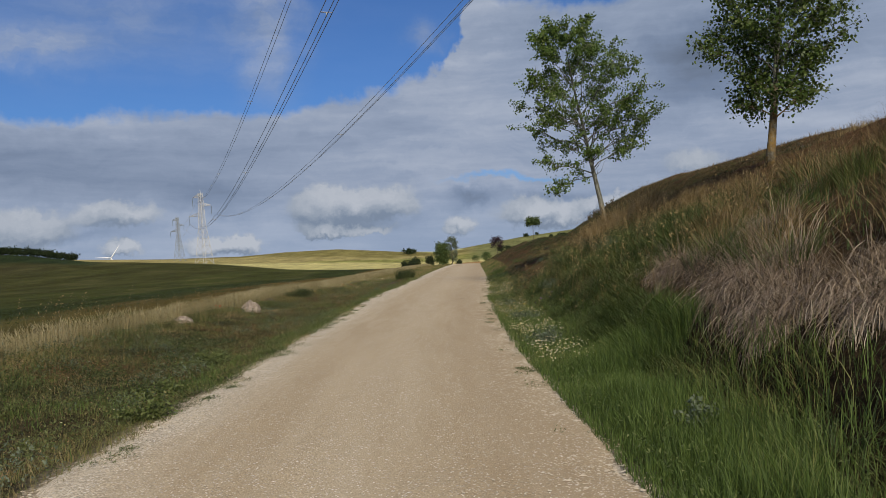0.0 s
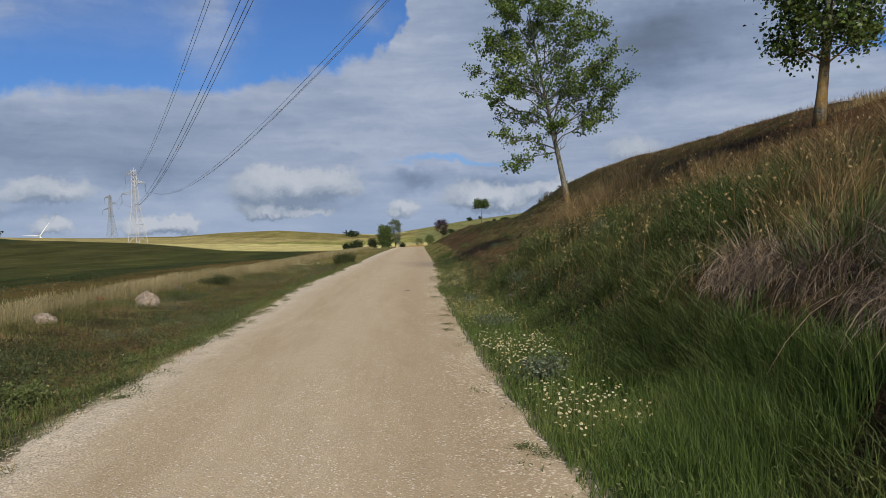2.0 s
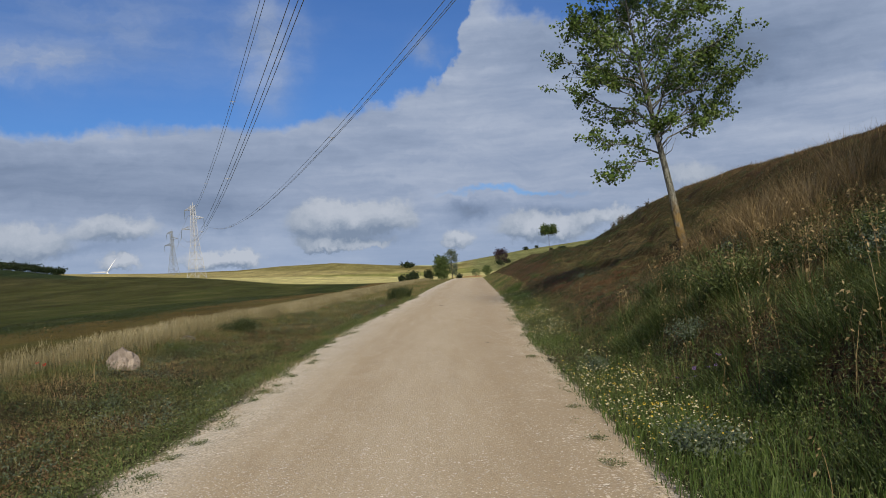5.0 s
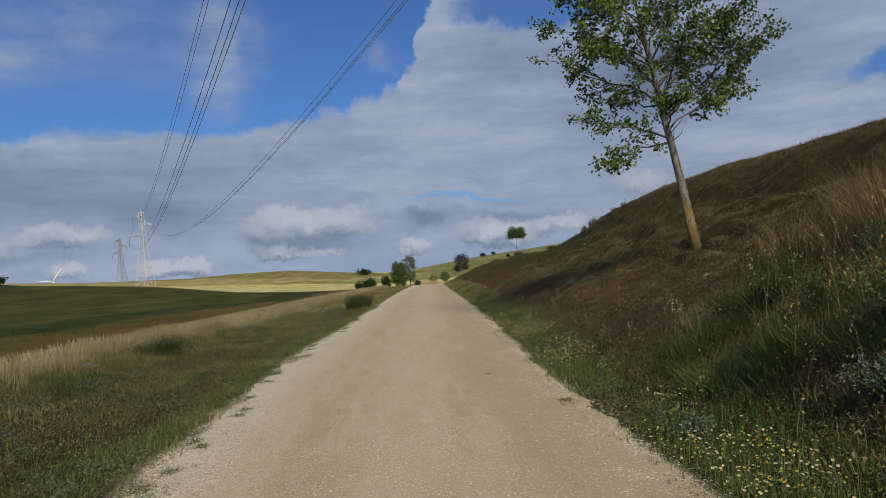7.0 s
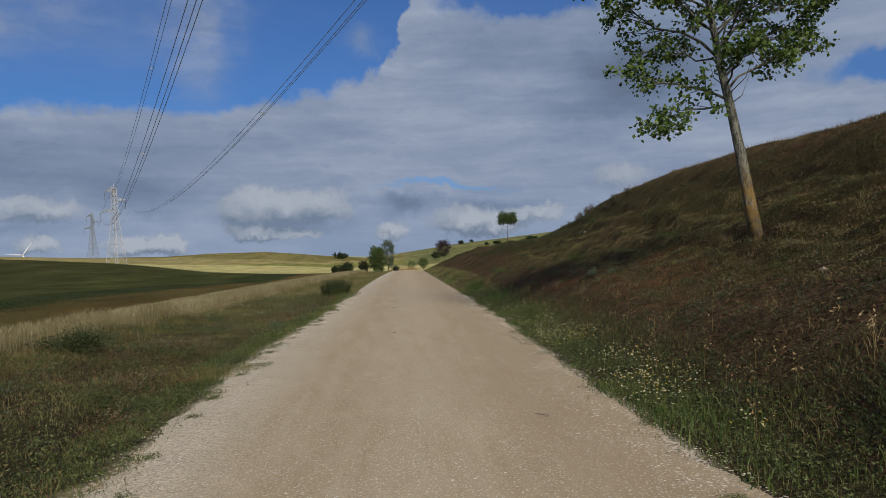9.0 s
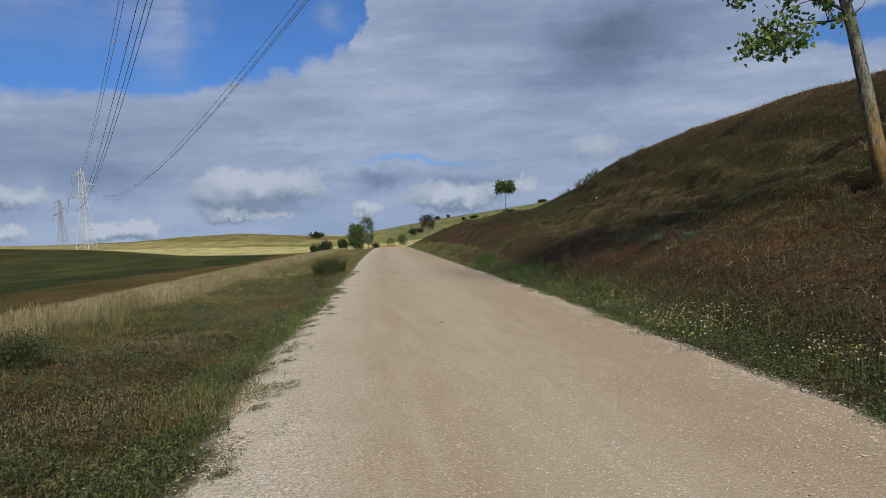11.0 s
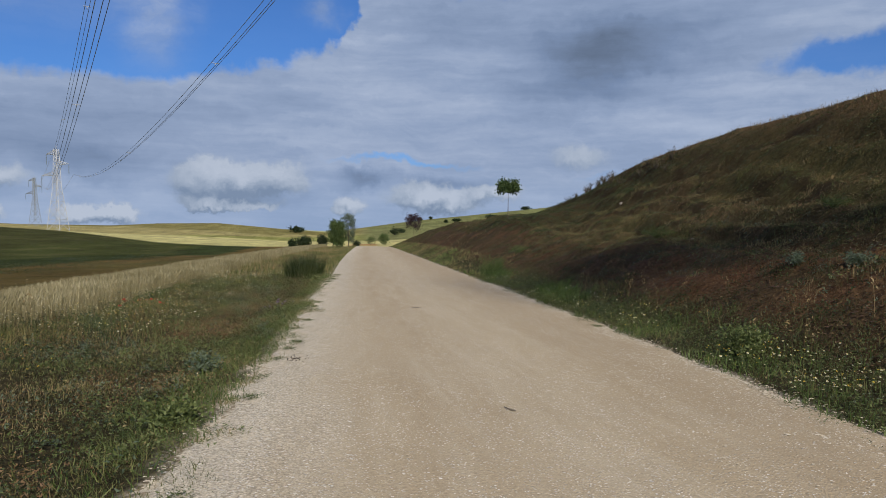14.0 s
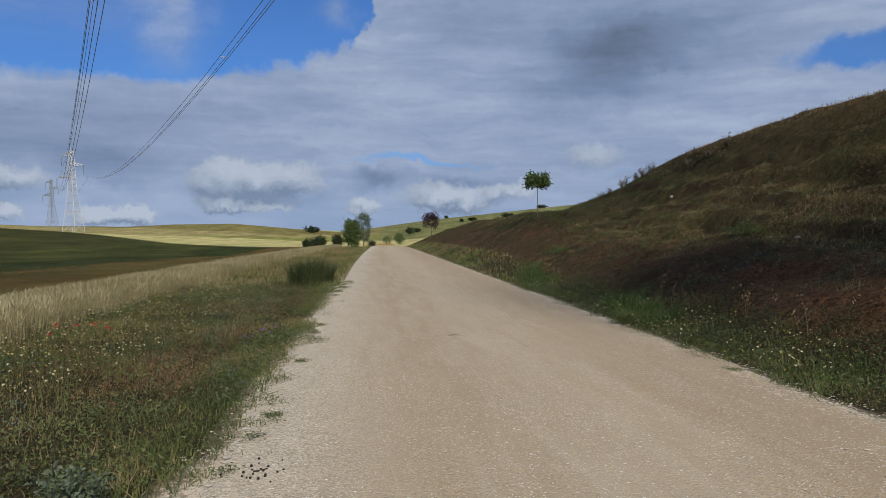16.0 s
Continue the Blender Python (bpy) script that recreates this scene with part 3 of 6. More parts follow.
def field_colour(x, y):
    """Base colour of what grows or lies at a place, sun and shade partly painted in, and how cloddy it is."""
    x, y = np.asarray(x, float), np.asarray(y, float)
    d_l, d_r = road_left(y) - x, x - road_right(y)
    az = np.degrees(np.arctan2(x, y - 15))
    r = np.hypot(x, y - 15)
    col = np.zeros(x.shape + (3,))

    def lay(c, w):
        col[:] = col * (1 - w[..., None]) + np.array(c) * w[..., None]

    n1, n2, n3 = vnoise(x, y, 2.2, 21, 3), vnoise(x, y, 9.0, 22, 3), vnoise(x, y, 60, 23, 3)
    lay((0.055, 0.046, 0.023), np.ones_like(x))                                  # verge soil and thatch
    lay((0.042, 0.046, 0.017), smooth(n1, -0.1, 0.5) * 0.6)
        # hill side: brown soil low down, thin olive turf above
    hill = smooth(d_r, 0.9, 1.8)
    lay((0.086, 0.056, 0.029), hill)
    lay((0.085, 0.046, 0.025), hill * smooth(vnoise(x, y, 2.6, 28, 3), 0.1, 0.5) * 0.7)
    turf = hill * np.clip(smooth(d_r, 3.4, 4.6) * 0.55 + 0.5 * n2 + 0.25 * n1, 0, 0.9)
    lay((0.046, 0.041, 0.016), turf)
    lay((0.072, 0.062, 0.024), hill * smooth(vnoise(x - 0.12 * y, y * 0.22, 1.7, 27, 3), 0.05, 0.5) * smooth(d_r, 3.2, 4.5) * 0.8)
    ledge_shade = np.abs(vnoise(x - 0.12 * y, y * 0.2, 1.7, 92, 3))
    lay((0.030, 0.021, 0.012), hill * smooth(d_r, 3.8, 4.8) * (1 - smooth(ledge_shade, 0.03, 0.11)) * (1 - smooth(y, 85, 95)) * 0.85)       # overhang shade of the slope's ledges, painted as dark soil
    lay((0.105, 0.064, 0.031), hill * smooth(d_r, 11.0, 13.0) * 0.8)
    lay((0.15, 0.068, 0.032), hill * np.exp(-((x - 5.2) / 1.5) ** 2 - ((y - 42.0) / 6.0) ** 2) * smooth(n1, -0.2, 0.4) * 0.7)
    lay((0.115, 0.064, 0.032), smooth(d_r, 4.6, 5.6) * (1 - smooth(y, 22, 30)) * 0.85)
    lay((0.030, 0.022, 0.013), smooth(d_r, 1.0, 1.3) * (1 - smooth(d_r, 1.9, 2.3)) * (1 - smooth(y, 8, 11)) * 0.9)     # shade of the hollow under the bank's lip, put into the soil colour
    lay((0.16, 0.19, 0.055), smooth(d_r, 8, 10) * smooth(y, 84, 96))             # green field behind the shoulder
    # left: barley strip, brown strip, crop in the dip darkened for cloud shade
    lay((0.22, 0.18, 0.085), smooth(d_l - barley_start(y), -0.2, 0.4))
    lay((0.150, 0.097, 0.033), smooth(d_l + 0.6 * n2, 10.0, 10.8))
    lay((0.058, 0.066, 0.022), smooth(d_l, 10.0, 10.8) * smooth(vnoise(x, y * 0.3, 4.0, 29, 3), -0.1, 0.4) * 0.7)
    lay((0.064, 0.062, 0.018), smooth(d_l, 11, 16) * (1 - smooth(y, 45, 90)) * 0.8)
    lay((0.088, 0.068, 0.021), smooth(d_l, 14, 20) * smooth(n2, -0.4, 0.6))
    lay((0.034, 0.044, 0.012), smooth(d_l + 3 * n2, 30, 34))
    lay((0.052, 0.058, 0.015), smooth(d_l + 4 * n2, 46, 56))
    lay((0.050, 0.052, 0.015), smooth(d_l + 6 * n3, 82, 92))
    lay((0.058, 0.054, 0.021), smooth(d_l + 14 * n3, 140, 175) * 0.8)
    lay((0.095, 0.088, 0.030), smooth(d_l, 11, 13) * smooth(vnoise(x * 0.6, y * 0.2, 3.0, 24, 4), 0.05, 0.55) * 0.55)
    # open country beyond, sunlight painted into its paler crop colours
    edge = np.interp(az, [-60, -30, -23, -18, -12, -4, 1, 4, 40], [430, 430, 425, 405, 330, 275, 235, 215, 215]) + 5 * n3
    beyond = smooth(r, edge, edge + 10)
    lay((0.46, 0.41, 0.165), beyond)
    lay((0.215, 0.215, 0.060), beyond * smooth(r + 30 * n3 + 2.0 * az, 540, 560) * smooth(az, -13, -9))
    lay((0.30, 0.255, 0.10), beyond * smooth(r + 26 * n3 - 6 * az, 640, 660))
    lay((0.175, 0.150, 0.048), beyond * smooth(r + 40 * n3 + 5 * az, 690, 715) * (1 - smooth(az, 1.5, 2.5)))
    lay((0.19, 0.165, 0.055), beyond * smooth(r + 20 * n3 + 9 * az, 600, 615) * (1 - smooth(az, -4, -3)) * smooth(az, -14, -12))
    lay((0.42, 0.42, 0.20), beyond * smooth(r + 14 * az, 800, 815) * smooth(az, -8, -7) * (1 - smooth(az, 1, 2)))
    lay((0.165, 0.168, 0.062), beyond * smooth(r, 520, 545) * smooth(az, 1.5, 3))
    lay((0.34, 0.20, 0.08), beyond * smooth(r, 300, 310) * (1 - smooth(r, 420, 430)) * smooth(az, 0.5, 1.2) * (1 - smooth(az, 2.8, 3.2)))
    lay((0.10, 0.105, 0.045), beyond * smooth(r + 60 * n3, 840, 900) * smooth(az, 1, 3))
    lay((0.026, 0.038, 0.014), smooth(-az, 25.2, 26.0) * smooth(r, 345, 365) * (1 - smooth(r, 470, 500)))
    clods = smooth(d_r, 1.2, 2.2) * (1 - smooth(d_r, 4.0, 5.2)) * smooth(y, 14, 24)
    margin = 1 - smooth(np.maximum(d_l, 2.6 * d_r) + 0.22 * vnoise(x, y, 0.5, 25, 2), 0.08, 0.34)
    return col, clods, margin * (y < 178)


def steps(*runs):
    """Grid lines: runs of (from, to, spacing)."""
    out = []
    for a, b, s in runs:
        out.extend(np.linspace(a, b, max(2, int(round(abs(b - a) / s)) + 1))[:-1])
    return np.array(out + [runs[-1][1]])


def mesh_from(name, verts, faces, mat=None, smooth_shade=True):
    me = bpy.data.meshes.new(name)
    me.from_pydata(verts, [], faces)
    if mat:
        me.materials.append(mat)
    if smooth_shade:
        me.polygons.foreach_set("use_smooth", np.ones(len(me.polygons), bool))
    me.update()
    return me


def mesh_arrays(name, co, loops, sizes, mat, tint=None, smooth_shade=False):
    """A mesh straight from arrays of vertices, corner indices and face sizes."""
    me = bpy.data.meshes.new(name)
    me.vertices.add(len(co))
    me.vertices.foreach_set("co", np.ascontiguousarray(co, np.float32).ravel())
    me.loops.add(len(loops))
    me.loops.foreach_set("vertex_index", np.ascontiguousarray(loops, np.int32))
    me.polygons.add(len(sizes))
    starts = np.concatenate(([0], np.cumsum(sizes)[:-1])).astype(np.int32)
    me.polygons.foreach_set("loop_start", starts)
    if smooth_shade:
        me.polygons.foreach_set("use_smooth", np.ones(len(sizes), bool))
    me.materials.append(mat)
    me.update(calc_edges=True)
    if tint is not None:
        a = me.attributes.new("tint", "FLOAT", "POINT")
        a.data.foreach_set("value", np.ascontiguousarray(tint, np.float32))
    return me


def grid_mesh(name, xs, ys, height, mat):
    X, Y = np.meshgrid(xs, ys)
    co = np.stack([X, Y, height(X, Y)], -1).reshape(-1, 3)
    n, m = len(xs), len(ys)
    i = (np.arange(m - 1)[:, None] * n + np.arange(n - 1)[None]).ravel()
    loops = np.stack([i, i + 1, i + n + 1, i + n], -1).ravel()
    me = mesh_arrays(name, co, loops, np.full(len(i), 4), mat, smooth_shade=True)
    return me, co


# ------------------------------------------------------------------ ground and road
xs = steps((-2600, -1000, 120), (-1000, -420, 22), (-420, -90, 6), (-90, -16, 1.8), (-16, -6, 0.5), (-6, -2, 0.16), (-2, 0.4, 0.6), (0.4, 3.2, 0.14), (3.2, 9, 0.2), (9, 16, 0.3), (16, 24, 0.6), (24, 120, 4), (120, 420, 12), (420, 1000, 50), (1000, 2600, 160))
ys = steps((-900, -200, 90), (-200, -30, 10), (-30, 0, 1.5), (0, 62, 0.38), (62, 110, 0.9), (110, 260, 2.8), (260, 520, 5), (520, 1000, 11), (1000, 1600, 60), (1600, 2700, 160))


def under_road(x, y):
    z = ground_z(x, y)
    inside = np.minimum(x - road_left(y), road_right(y) - x)
    return z - 0.09 * smooth(inside, 0.14, 0.42) * (y < 178)


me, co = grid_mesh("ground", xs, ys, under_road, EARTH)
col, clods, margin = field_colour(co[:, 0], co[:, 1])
# soil and crop colours, with the painted sun, cloud shade and bank shade
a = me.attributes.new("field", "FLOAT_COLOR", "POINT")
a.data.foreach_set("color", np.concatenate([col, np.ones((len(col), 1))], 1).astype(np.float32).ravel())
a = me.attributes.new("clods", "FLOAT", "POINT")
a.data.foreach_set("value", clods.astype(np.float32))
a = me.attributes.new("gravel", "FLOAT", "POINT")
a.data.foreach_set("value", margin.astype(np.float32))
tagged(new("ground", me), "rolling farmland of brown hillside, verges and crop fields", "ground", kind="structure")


def make_road():
    v = np.linspace(0, 1, 37)
    yy = steps((-40, 0, 1), (0, 70, 0.18), (70, 176, 0.6))
    V, Y = np.meshgrid(v, yy)
    rag = 0.16 * vnoise(Y, Y * 0 + 3, 0.9, 31, 3) + 0.06 * vnoise(Y, Y * 0 + 9, 0.3, 33, 2)
    rag2 = 0.16 * vnoise(Y, Y * 0 + 40, 1.0, 35, 3) + 0.06 * vnoise(Y, Y * 0 + 19, 0.3, 37, 2)
    left, right = road_left(Y) - 0.08 + rag, road_right(Y) + 0.08 + rag2
    X = left + (right - left) * V
    Z = road_z(Y) + 0.05 * (1 - (2 * V - 1) ** 2) - 0.012 * (np.exp(-((V - 0.3) / 0.1) ** 2) + np.exp(-((V - 0.76) / 0.1) ** 2))
    Z = Z + 0.008 * vnoise(X, Y, 0.5, 41, 3) + 0.015 - 0.03 * smooth(np.abs(2 * V - 1), 0.93, 1.0)
    co = np.stack([X, Y, Z], -1).reshape(-1, 3)
    n, m = len(v), len(yy)
    i = (np.arange(m - 1)[:, None] * n + np.arange(n - 1)[None]).ravel()
    me = mesh_arrays("road", co, np.stack([i, i + 1, i + n + 1, i + n], -1).ravel(), np.full(len(i), 4), GRAVEL, smooth_shade=True)
    a = me.attributes.new("across", "FLOAT", "POINT")
    a.data.foreach_set("value", V.ravel().astype(np.float32))
    tagged(new("road", me), "pale tan gravel farm road with two worn wheel tracks", "road", kind="structure")


make_road()


def surface_z(x, y):
    """Top of the road or the ground."""
    inside = np.minimum(np.asarray(x) - road_left(y), road_right(y) - np.asarray(x))
    u = np.clip((np.asarray(x) - road_left(y)) / (road_right(y) - road_left(y)), 0, 1)
    return np.where(inside > 0, road_z(y) + 0.015 + 0.05 * (1 - (2 * u - 1) ** 2), ground_z(x, y))


# ------------------------------------------------------------------ growing things
def unit(v):
    return v / np.maximum(np.linalg.norm(v, axis=-1, keepdims=True), 1e-9)


def blade_arrays(base, h, w, lean, az, curl=1.8, seg=3, tint=None, fall=0.0):
    """Tapered, bent blades: base (N,3), height, width, sideways reach (share of height), direction."""
    n = len(base)
    out = np.stack([np.cos(az), np.sin(az), np.zeros(n)], -1)
    turn = az + RNG.uniform(-1.2, 1.2, n) + np.pi / 2
    side = np.stack([np.cos(turn), np.sin(turn), np.zeros(n)], -1)
    rows = []
    for s in range(seg + 1):
        t = s / seg
        rise = h * (t - 0.5 * np.clip(lean, 0, 1.9) * t ** 2.4 * 0.55 - fall * t ** 2)
        c = base + out * (lean * h * t ** curl)[:, None]
        c[:, 2] += rise
        ww = 0.5 * w * (1 - 0.85 * t ** 1.5)
        if s < seg:
            rows += [c - side * ww[:, None], c + side * ww[:, None]]
        else:
            rows += [c]
    co = np.stack(rows, 1)
    k = co.shape[1]
    f = []
    for s in range(seg - 1):
        f += [2 * s, 2 * s + 1, 2 * s + 3, 2 * s + 2]
    f += [2 * seg - 2, 2 * seg - 1, 2 * seg]
    loops = (np.arange(n)[:, None] * k + np.array(f)[None]).ravel()
    sizes = np.tile([4] * (seg - 1) + [3], n)
    tint = RNG.random(n) if tint is None else tint
    return co.reshape(-1, 3), loops, sizes, np.repeat(tint, k)


def leaf_arrays(at, size, shape=0.55, flat=0.0, tint=None, droop=0.0):
    """Small folded leaves, each of four corners, turned every way (flat: towards lying level)."""
    n = len(at)
    nrm = RNG.normal(size=(n, 3))
    nrm[:, 2] = np.abs(nrm[:, 2]) + flat * 3
    nrm = unit(nrm)
    d = unit(np.cross(nrm, RNG.normal(size=(n, 3))))
    d[:, 2] -= droop
    d = unit(d)
    s = unit(np.cross(nrm, d))
    size = np.broadcast_to(size, (n,)) * RNG.uniform(0.7, 1.25, n)
    L, W = size[:, None], (size * shape)[:, None]
    co = np.stack([at, at + d * L * 0.45 + s * W * 0.5 + nrm * W * 0.14, at + d * L, at + d * L * 0.45 - s * W * 0.5 + nrm * W * 0.14], 1)
    loops = (np.arange(n)[:, None] * 4 + np.array([0, 1, 2, 0, 2, 3])[None]).ravel()
    tint = RNG.random(n) if tint is None else tint
    return co.reshape(-1, 3), loops, np.full(2 * n, 3), np.repeat(tint, 4)


def scrap_arrays(at, size, shape=0.55, flat=0.0, tint=None):
    """Leaflets too small to show a fold: one pointed face each."""
    n = len(at)
    nrm = RNG.normal(size=(n, 3))
    nrm[:, 2] = np.abs(nrm[:, 2]) + flat * 3
    d = unit(np.cross(unit(nrm), RNG.normal(size=(n, 3))))
    s = unit(np.cross(nrm, d))
    size = (np.broadcast_to(size, (n,)) * RNG.uniform(0.7, 1.25, n))[:, None]
    co = np.stack([at - s * size * shape * 0.5, at + s * size * shape * 0.5 + d * size * 0.25, at + d * size], 1)
    tint = RNG.random(n) if tint is None else tint
    return co.reshape(-1, 3), np.arange(3 * n), np.full(n, 3), np.repeat(tint, 3)


def joined(parts):
    off, out = 0, [[], [], [], []]
    for c, l, s, t in parts:
        for o, v in zip(out, (c, l + off, s, t)):
            o.append(v)
        off += len(c)
    return [np.concatenate(o) for o in out]


def stuff(name, arrays, mat, label, category="grass"):
    return tagged(new(name, mesh_arrays(name, *arrays[:3], mat, arrays[3])), label, category, kind="stuff")


def part(name, me, parent, label=""):
    ob = new(name, me)
    ob.parent = parent
    return tagged(ob, label)


def scatter(n, d0, d1, y0, y1, side, power=1.0):
    """Points beside the road: d metres out from its edge."""
    y = RNG.uniform(y0, y1, n)
    d = d0 + (d1 - d0) * RNG.random(n) ** power
    x = road_right(y) + d if side > 0 else road_left(y) - d
    return x, y, d


def turf(n, d0, d1, y0, y1, side, h0, h1, w, lean, keep=None, power=1.0, grow=None, seg=3, tint=None, curl=1.8):
    x, y, d = scatter(n, d0, d1, y0, y1, side, power)
    if keep is not None:
        ok = RNG.random(n) < keep(x, y, d)
        x, y, d = x[ok], y[ok], d[ok]
    h = RNG.uniform(h0, h1, len(x)) * (0.75 + 0.35 * vnoise(x, y, 0.8, 51, 2))
    if grow is not None:
        h = h * grow(x, y, d)
    base = np.stack([x, y, surface_z(x, y) - 0.02], -1)
    return blade_arrays(base, h, np.full(len(x), w) * RNG.uniform(0.6, 1.3, len(x)), np.abs(RNG.normal(lean, lean * 0.6, len(x))), RNG.uniform(0, 2 * np.pi, len(x)), curl, seg, None if tint is None else tint(x, y, d))


def tussock(cx, cy, n, spread, h, w, lean, face=None, wide=np.pi, curl=1.8, seg=3, fall=0.0):
    r = spread * np.sqrt(RNG.random(n))
    a = RNG.uniform(0, 2 * np.pi, n)
    x, y = cx + r * np.cos(a), cy + r * np.sin(a)
    az = a + RNG.normal(0, 0.5, n) if face is None else face + RNG.uniform(-wide, wide, n)
    base = np.stack([x, y, surface_z(x, y) - 0.03], -1)
    return blade_arrays(base, h * RNG.uniform(0.55, 1.15, n), w * RNG.uniform(0.6, 1.3, n), np.abs(RNG.normal(lean, 0.35 * lean, n)), az, curl, seg, np.clip(RNG.normal(RNG.random() * 0.5 + 0.25, 0.3, n), 0, 1), fall * RNG.uniform(0.6, 1.2, n))


def clump(name, arrays, mat, label, group):
    return tagged(new(name, mesh_arrays(name, *arrays[:3], mat, arrays[3])), label, "grass tussock", group)


# ---- verge left of the road
TALL = lambda x, y, d: 0.75 + 0.8 * smooth(d - barley_start(y), -1.8, -0.2)
mix_left = lambda x, y, d: np.clip(RNG.random(len(x)) * 0.75 - 0.05 + 0.55 * vnoise(x, y, 1.3, 61, 3) + 0.25 * vnoise(x, y, 5.0, 62, 2) + 0.10 * smooth(d, 0.8, 2.0) - 0.08 + 0.10 * smooth(y, 24, 38), 0, 1)
edge_thin = lambda x, y, d: np.clip(d * 2.2 + 0.9 * vnoise(x, y, 0.6, 63, 2), 0, 1)
stuff("verge_grass_left", joined([
    turf(80000, 0.0, 5.2, 3, 24, -1, 0.06, 0.22, 0.009, 0.7, edge_thin, 1.0, TALL, 1, mix_left),
    turf(120000, 0.0, 5.4, 24, 60, -1, 0.06, 0.22, 0.010, 0.6, edge_thin, 1.0, TALL, 1, mix_left),
    turf(36000, -0.02, 6.3, 60, 150, -1, 0.18, 0.40, 0.028, 0.3, None, 1.0, None, 1, mix_left)]),
    VERGE, "mixed green and russet verge grass beside the gravel road")
ragged = lambda x, y, d: smooth(d + 0.32 * vnoise(x, y, 0.55, 64, 3) + 0.2 * vnoise(x, y, 2.0, 65, 2), -0.12, 0.06)
islands = lambda x, y, d: smooth(vnoise(x, y, 0.42, 69, 2) + 1.2 * smooth(d, -0.32, 0.6) - 0.12, 0.2, 0.42)
stuff("edge_turf_left", joined([
    turf(40000, -0.3, 0.9, 2, 26, -1, 0.03, 0.10, 0.008, 0.8, islands, 1.0, None, 1, mix_left),
    turf(60000, -0.3, 0.9, 26, 60, -1, 0.03, 0.10, 0.010, 0.8, islands, 1.0, None, 1, mix_left)]),
    VERGE, "short ragged turf along the gravel's edge")


stuff("green_grass_left", joined([turf(15000, 0.1, 4.4, 2, 17, -1, 0.09, 0.24, 0.009, 0.5, lambda x, y, d: smooth(vnoise(x, y, 1.3, 72, 3), -0.1, 0.3), 1.0, None, 2), turf(26000, 0.2, 3.4, 6, 60, -1, 0.08, 0.24, 0.011, 0.5, lambda x, y, d: smooth(vnoise(x, y * 0.6, 1.6, 68, 3), 0.1, 0.4), 1.0, None, 1), turf(24000, 0.05, 1.0, 3, 60, -1, 0.06, 0.17, 0.009, 0.6, lambda x, y, d: smooth(vnoise(x, y * 0.4, 1.4, 70, 3) + 0.2, 0.0, 0.4) * np.clip(1.5 - 1.4 * d, 0, 1), 1.0, None, 1)]), LUSH, "fresh green grass in patches on the verge")


def carpet(n, d0, d1, y0, y1, side, size, top, spread=None):
    """Low weeds lying close to the ground in ragged mats."""
    x, y, d = scatter(n, d0, d1, y0, y1, side)
    ok = RNG.random(n) < (ragged if spread is None else spread)(x, y, d) * smooth(vnoise(x, y, 1.1, 66, 3), -0.35, 0.35)
    x, y = x[ok], y[ok]
    tint = np.clip(0.5 + 0.5 * vnoise(x, y, 0.4, 67, 2) + RNG.normal(0, 0.22, len(x)), 0, 1)
    return scrap_arrays(np.stack([x, y, surface_z(x, y) + RNG.uniform(0.0, top, len(x))], -1), size, 0.5, 0.4, tint)


stuff("low_weeds_left", joined([carpet(46000, -0.35, 1.1, 2, 30, -1, 0.026, 0.05, islands), carpet(64000, -0.35, 1.2, 30, 60, -1, 0.026, 0.05, islands), carpet(40000, 1.0, 6.0, 2, 60, -1, 0.026, 0.2)]),
      WEED, "low broad-leaved weeds on the verge", "weeds")


stuff("verge_thatch", joined([carpet(60000, 0.3, 6.0, 2, 60, -1, 0.034, 0.12), turf(14000, 3.4, 5.2, 8, 62, -1, 0.14, 0.32, 0.010, 0.4, lambda x, y, d: (d < barley_start(y) + 0.1) * smooth(d - barley_start(y), -1.6, -0.5), 1.0, None, 1, mix_left)]),
      VERGE, "tangled dry thatch and seeding grass on the verge")


def herbs(n, per, d0, d1, y0, y1, side, h, size, spread, drift=0):
    """Leafy herbs in small clumps; drift: a seed for gathering them in patches."""
    x, y, d = scatter(n * (3 if drift else 1), d0, d1, y0, y1, side)
    if drift:
        best = np.argsort(-vnoise(x, y, 1.0, drift, 2) - 0.25 * RNG.random(len(x)))[:n]
        x, y = x[best], y[best]
    s = np.repeat(RNG.uniform(0.55, 1.45, n), per)
    r, a = np.sqrt(RNG.random(n * per)), RNG.uniform(0, 2 * np.pi, n * per)
    x, y = np.repeat(x, per) + 2.0 * spread * s * r * np.cos(a), np.repeat(y, per) + 2.0 * spread * s * r * np.sin(a)
    z = surface_z(x, y) + h * s * (1.05 - r ** 2) * RNG.uniform(0.45, 1.0, n * per) + 0.01
    return scrap_arrays(np.stack([x, y, z], -1), size, 0.45, 0.15, np.repeat(RNG.random(n), per) * 0.75 + RNG.random(n * per) * 0.25)


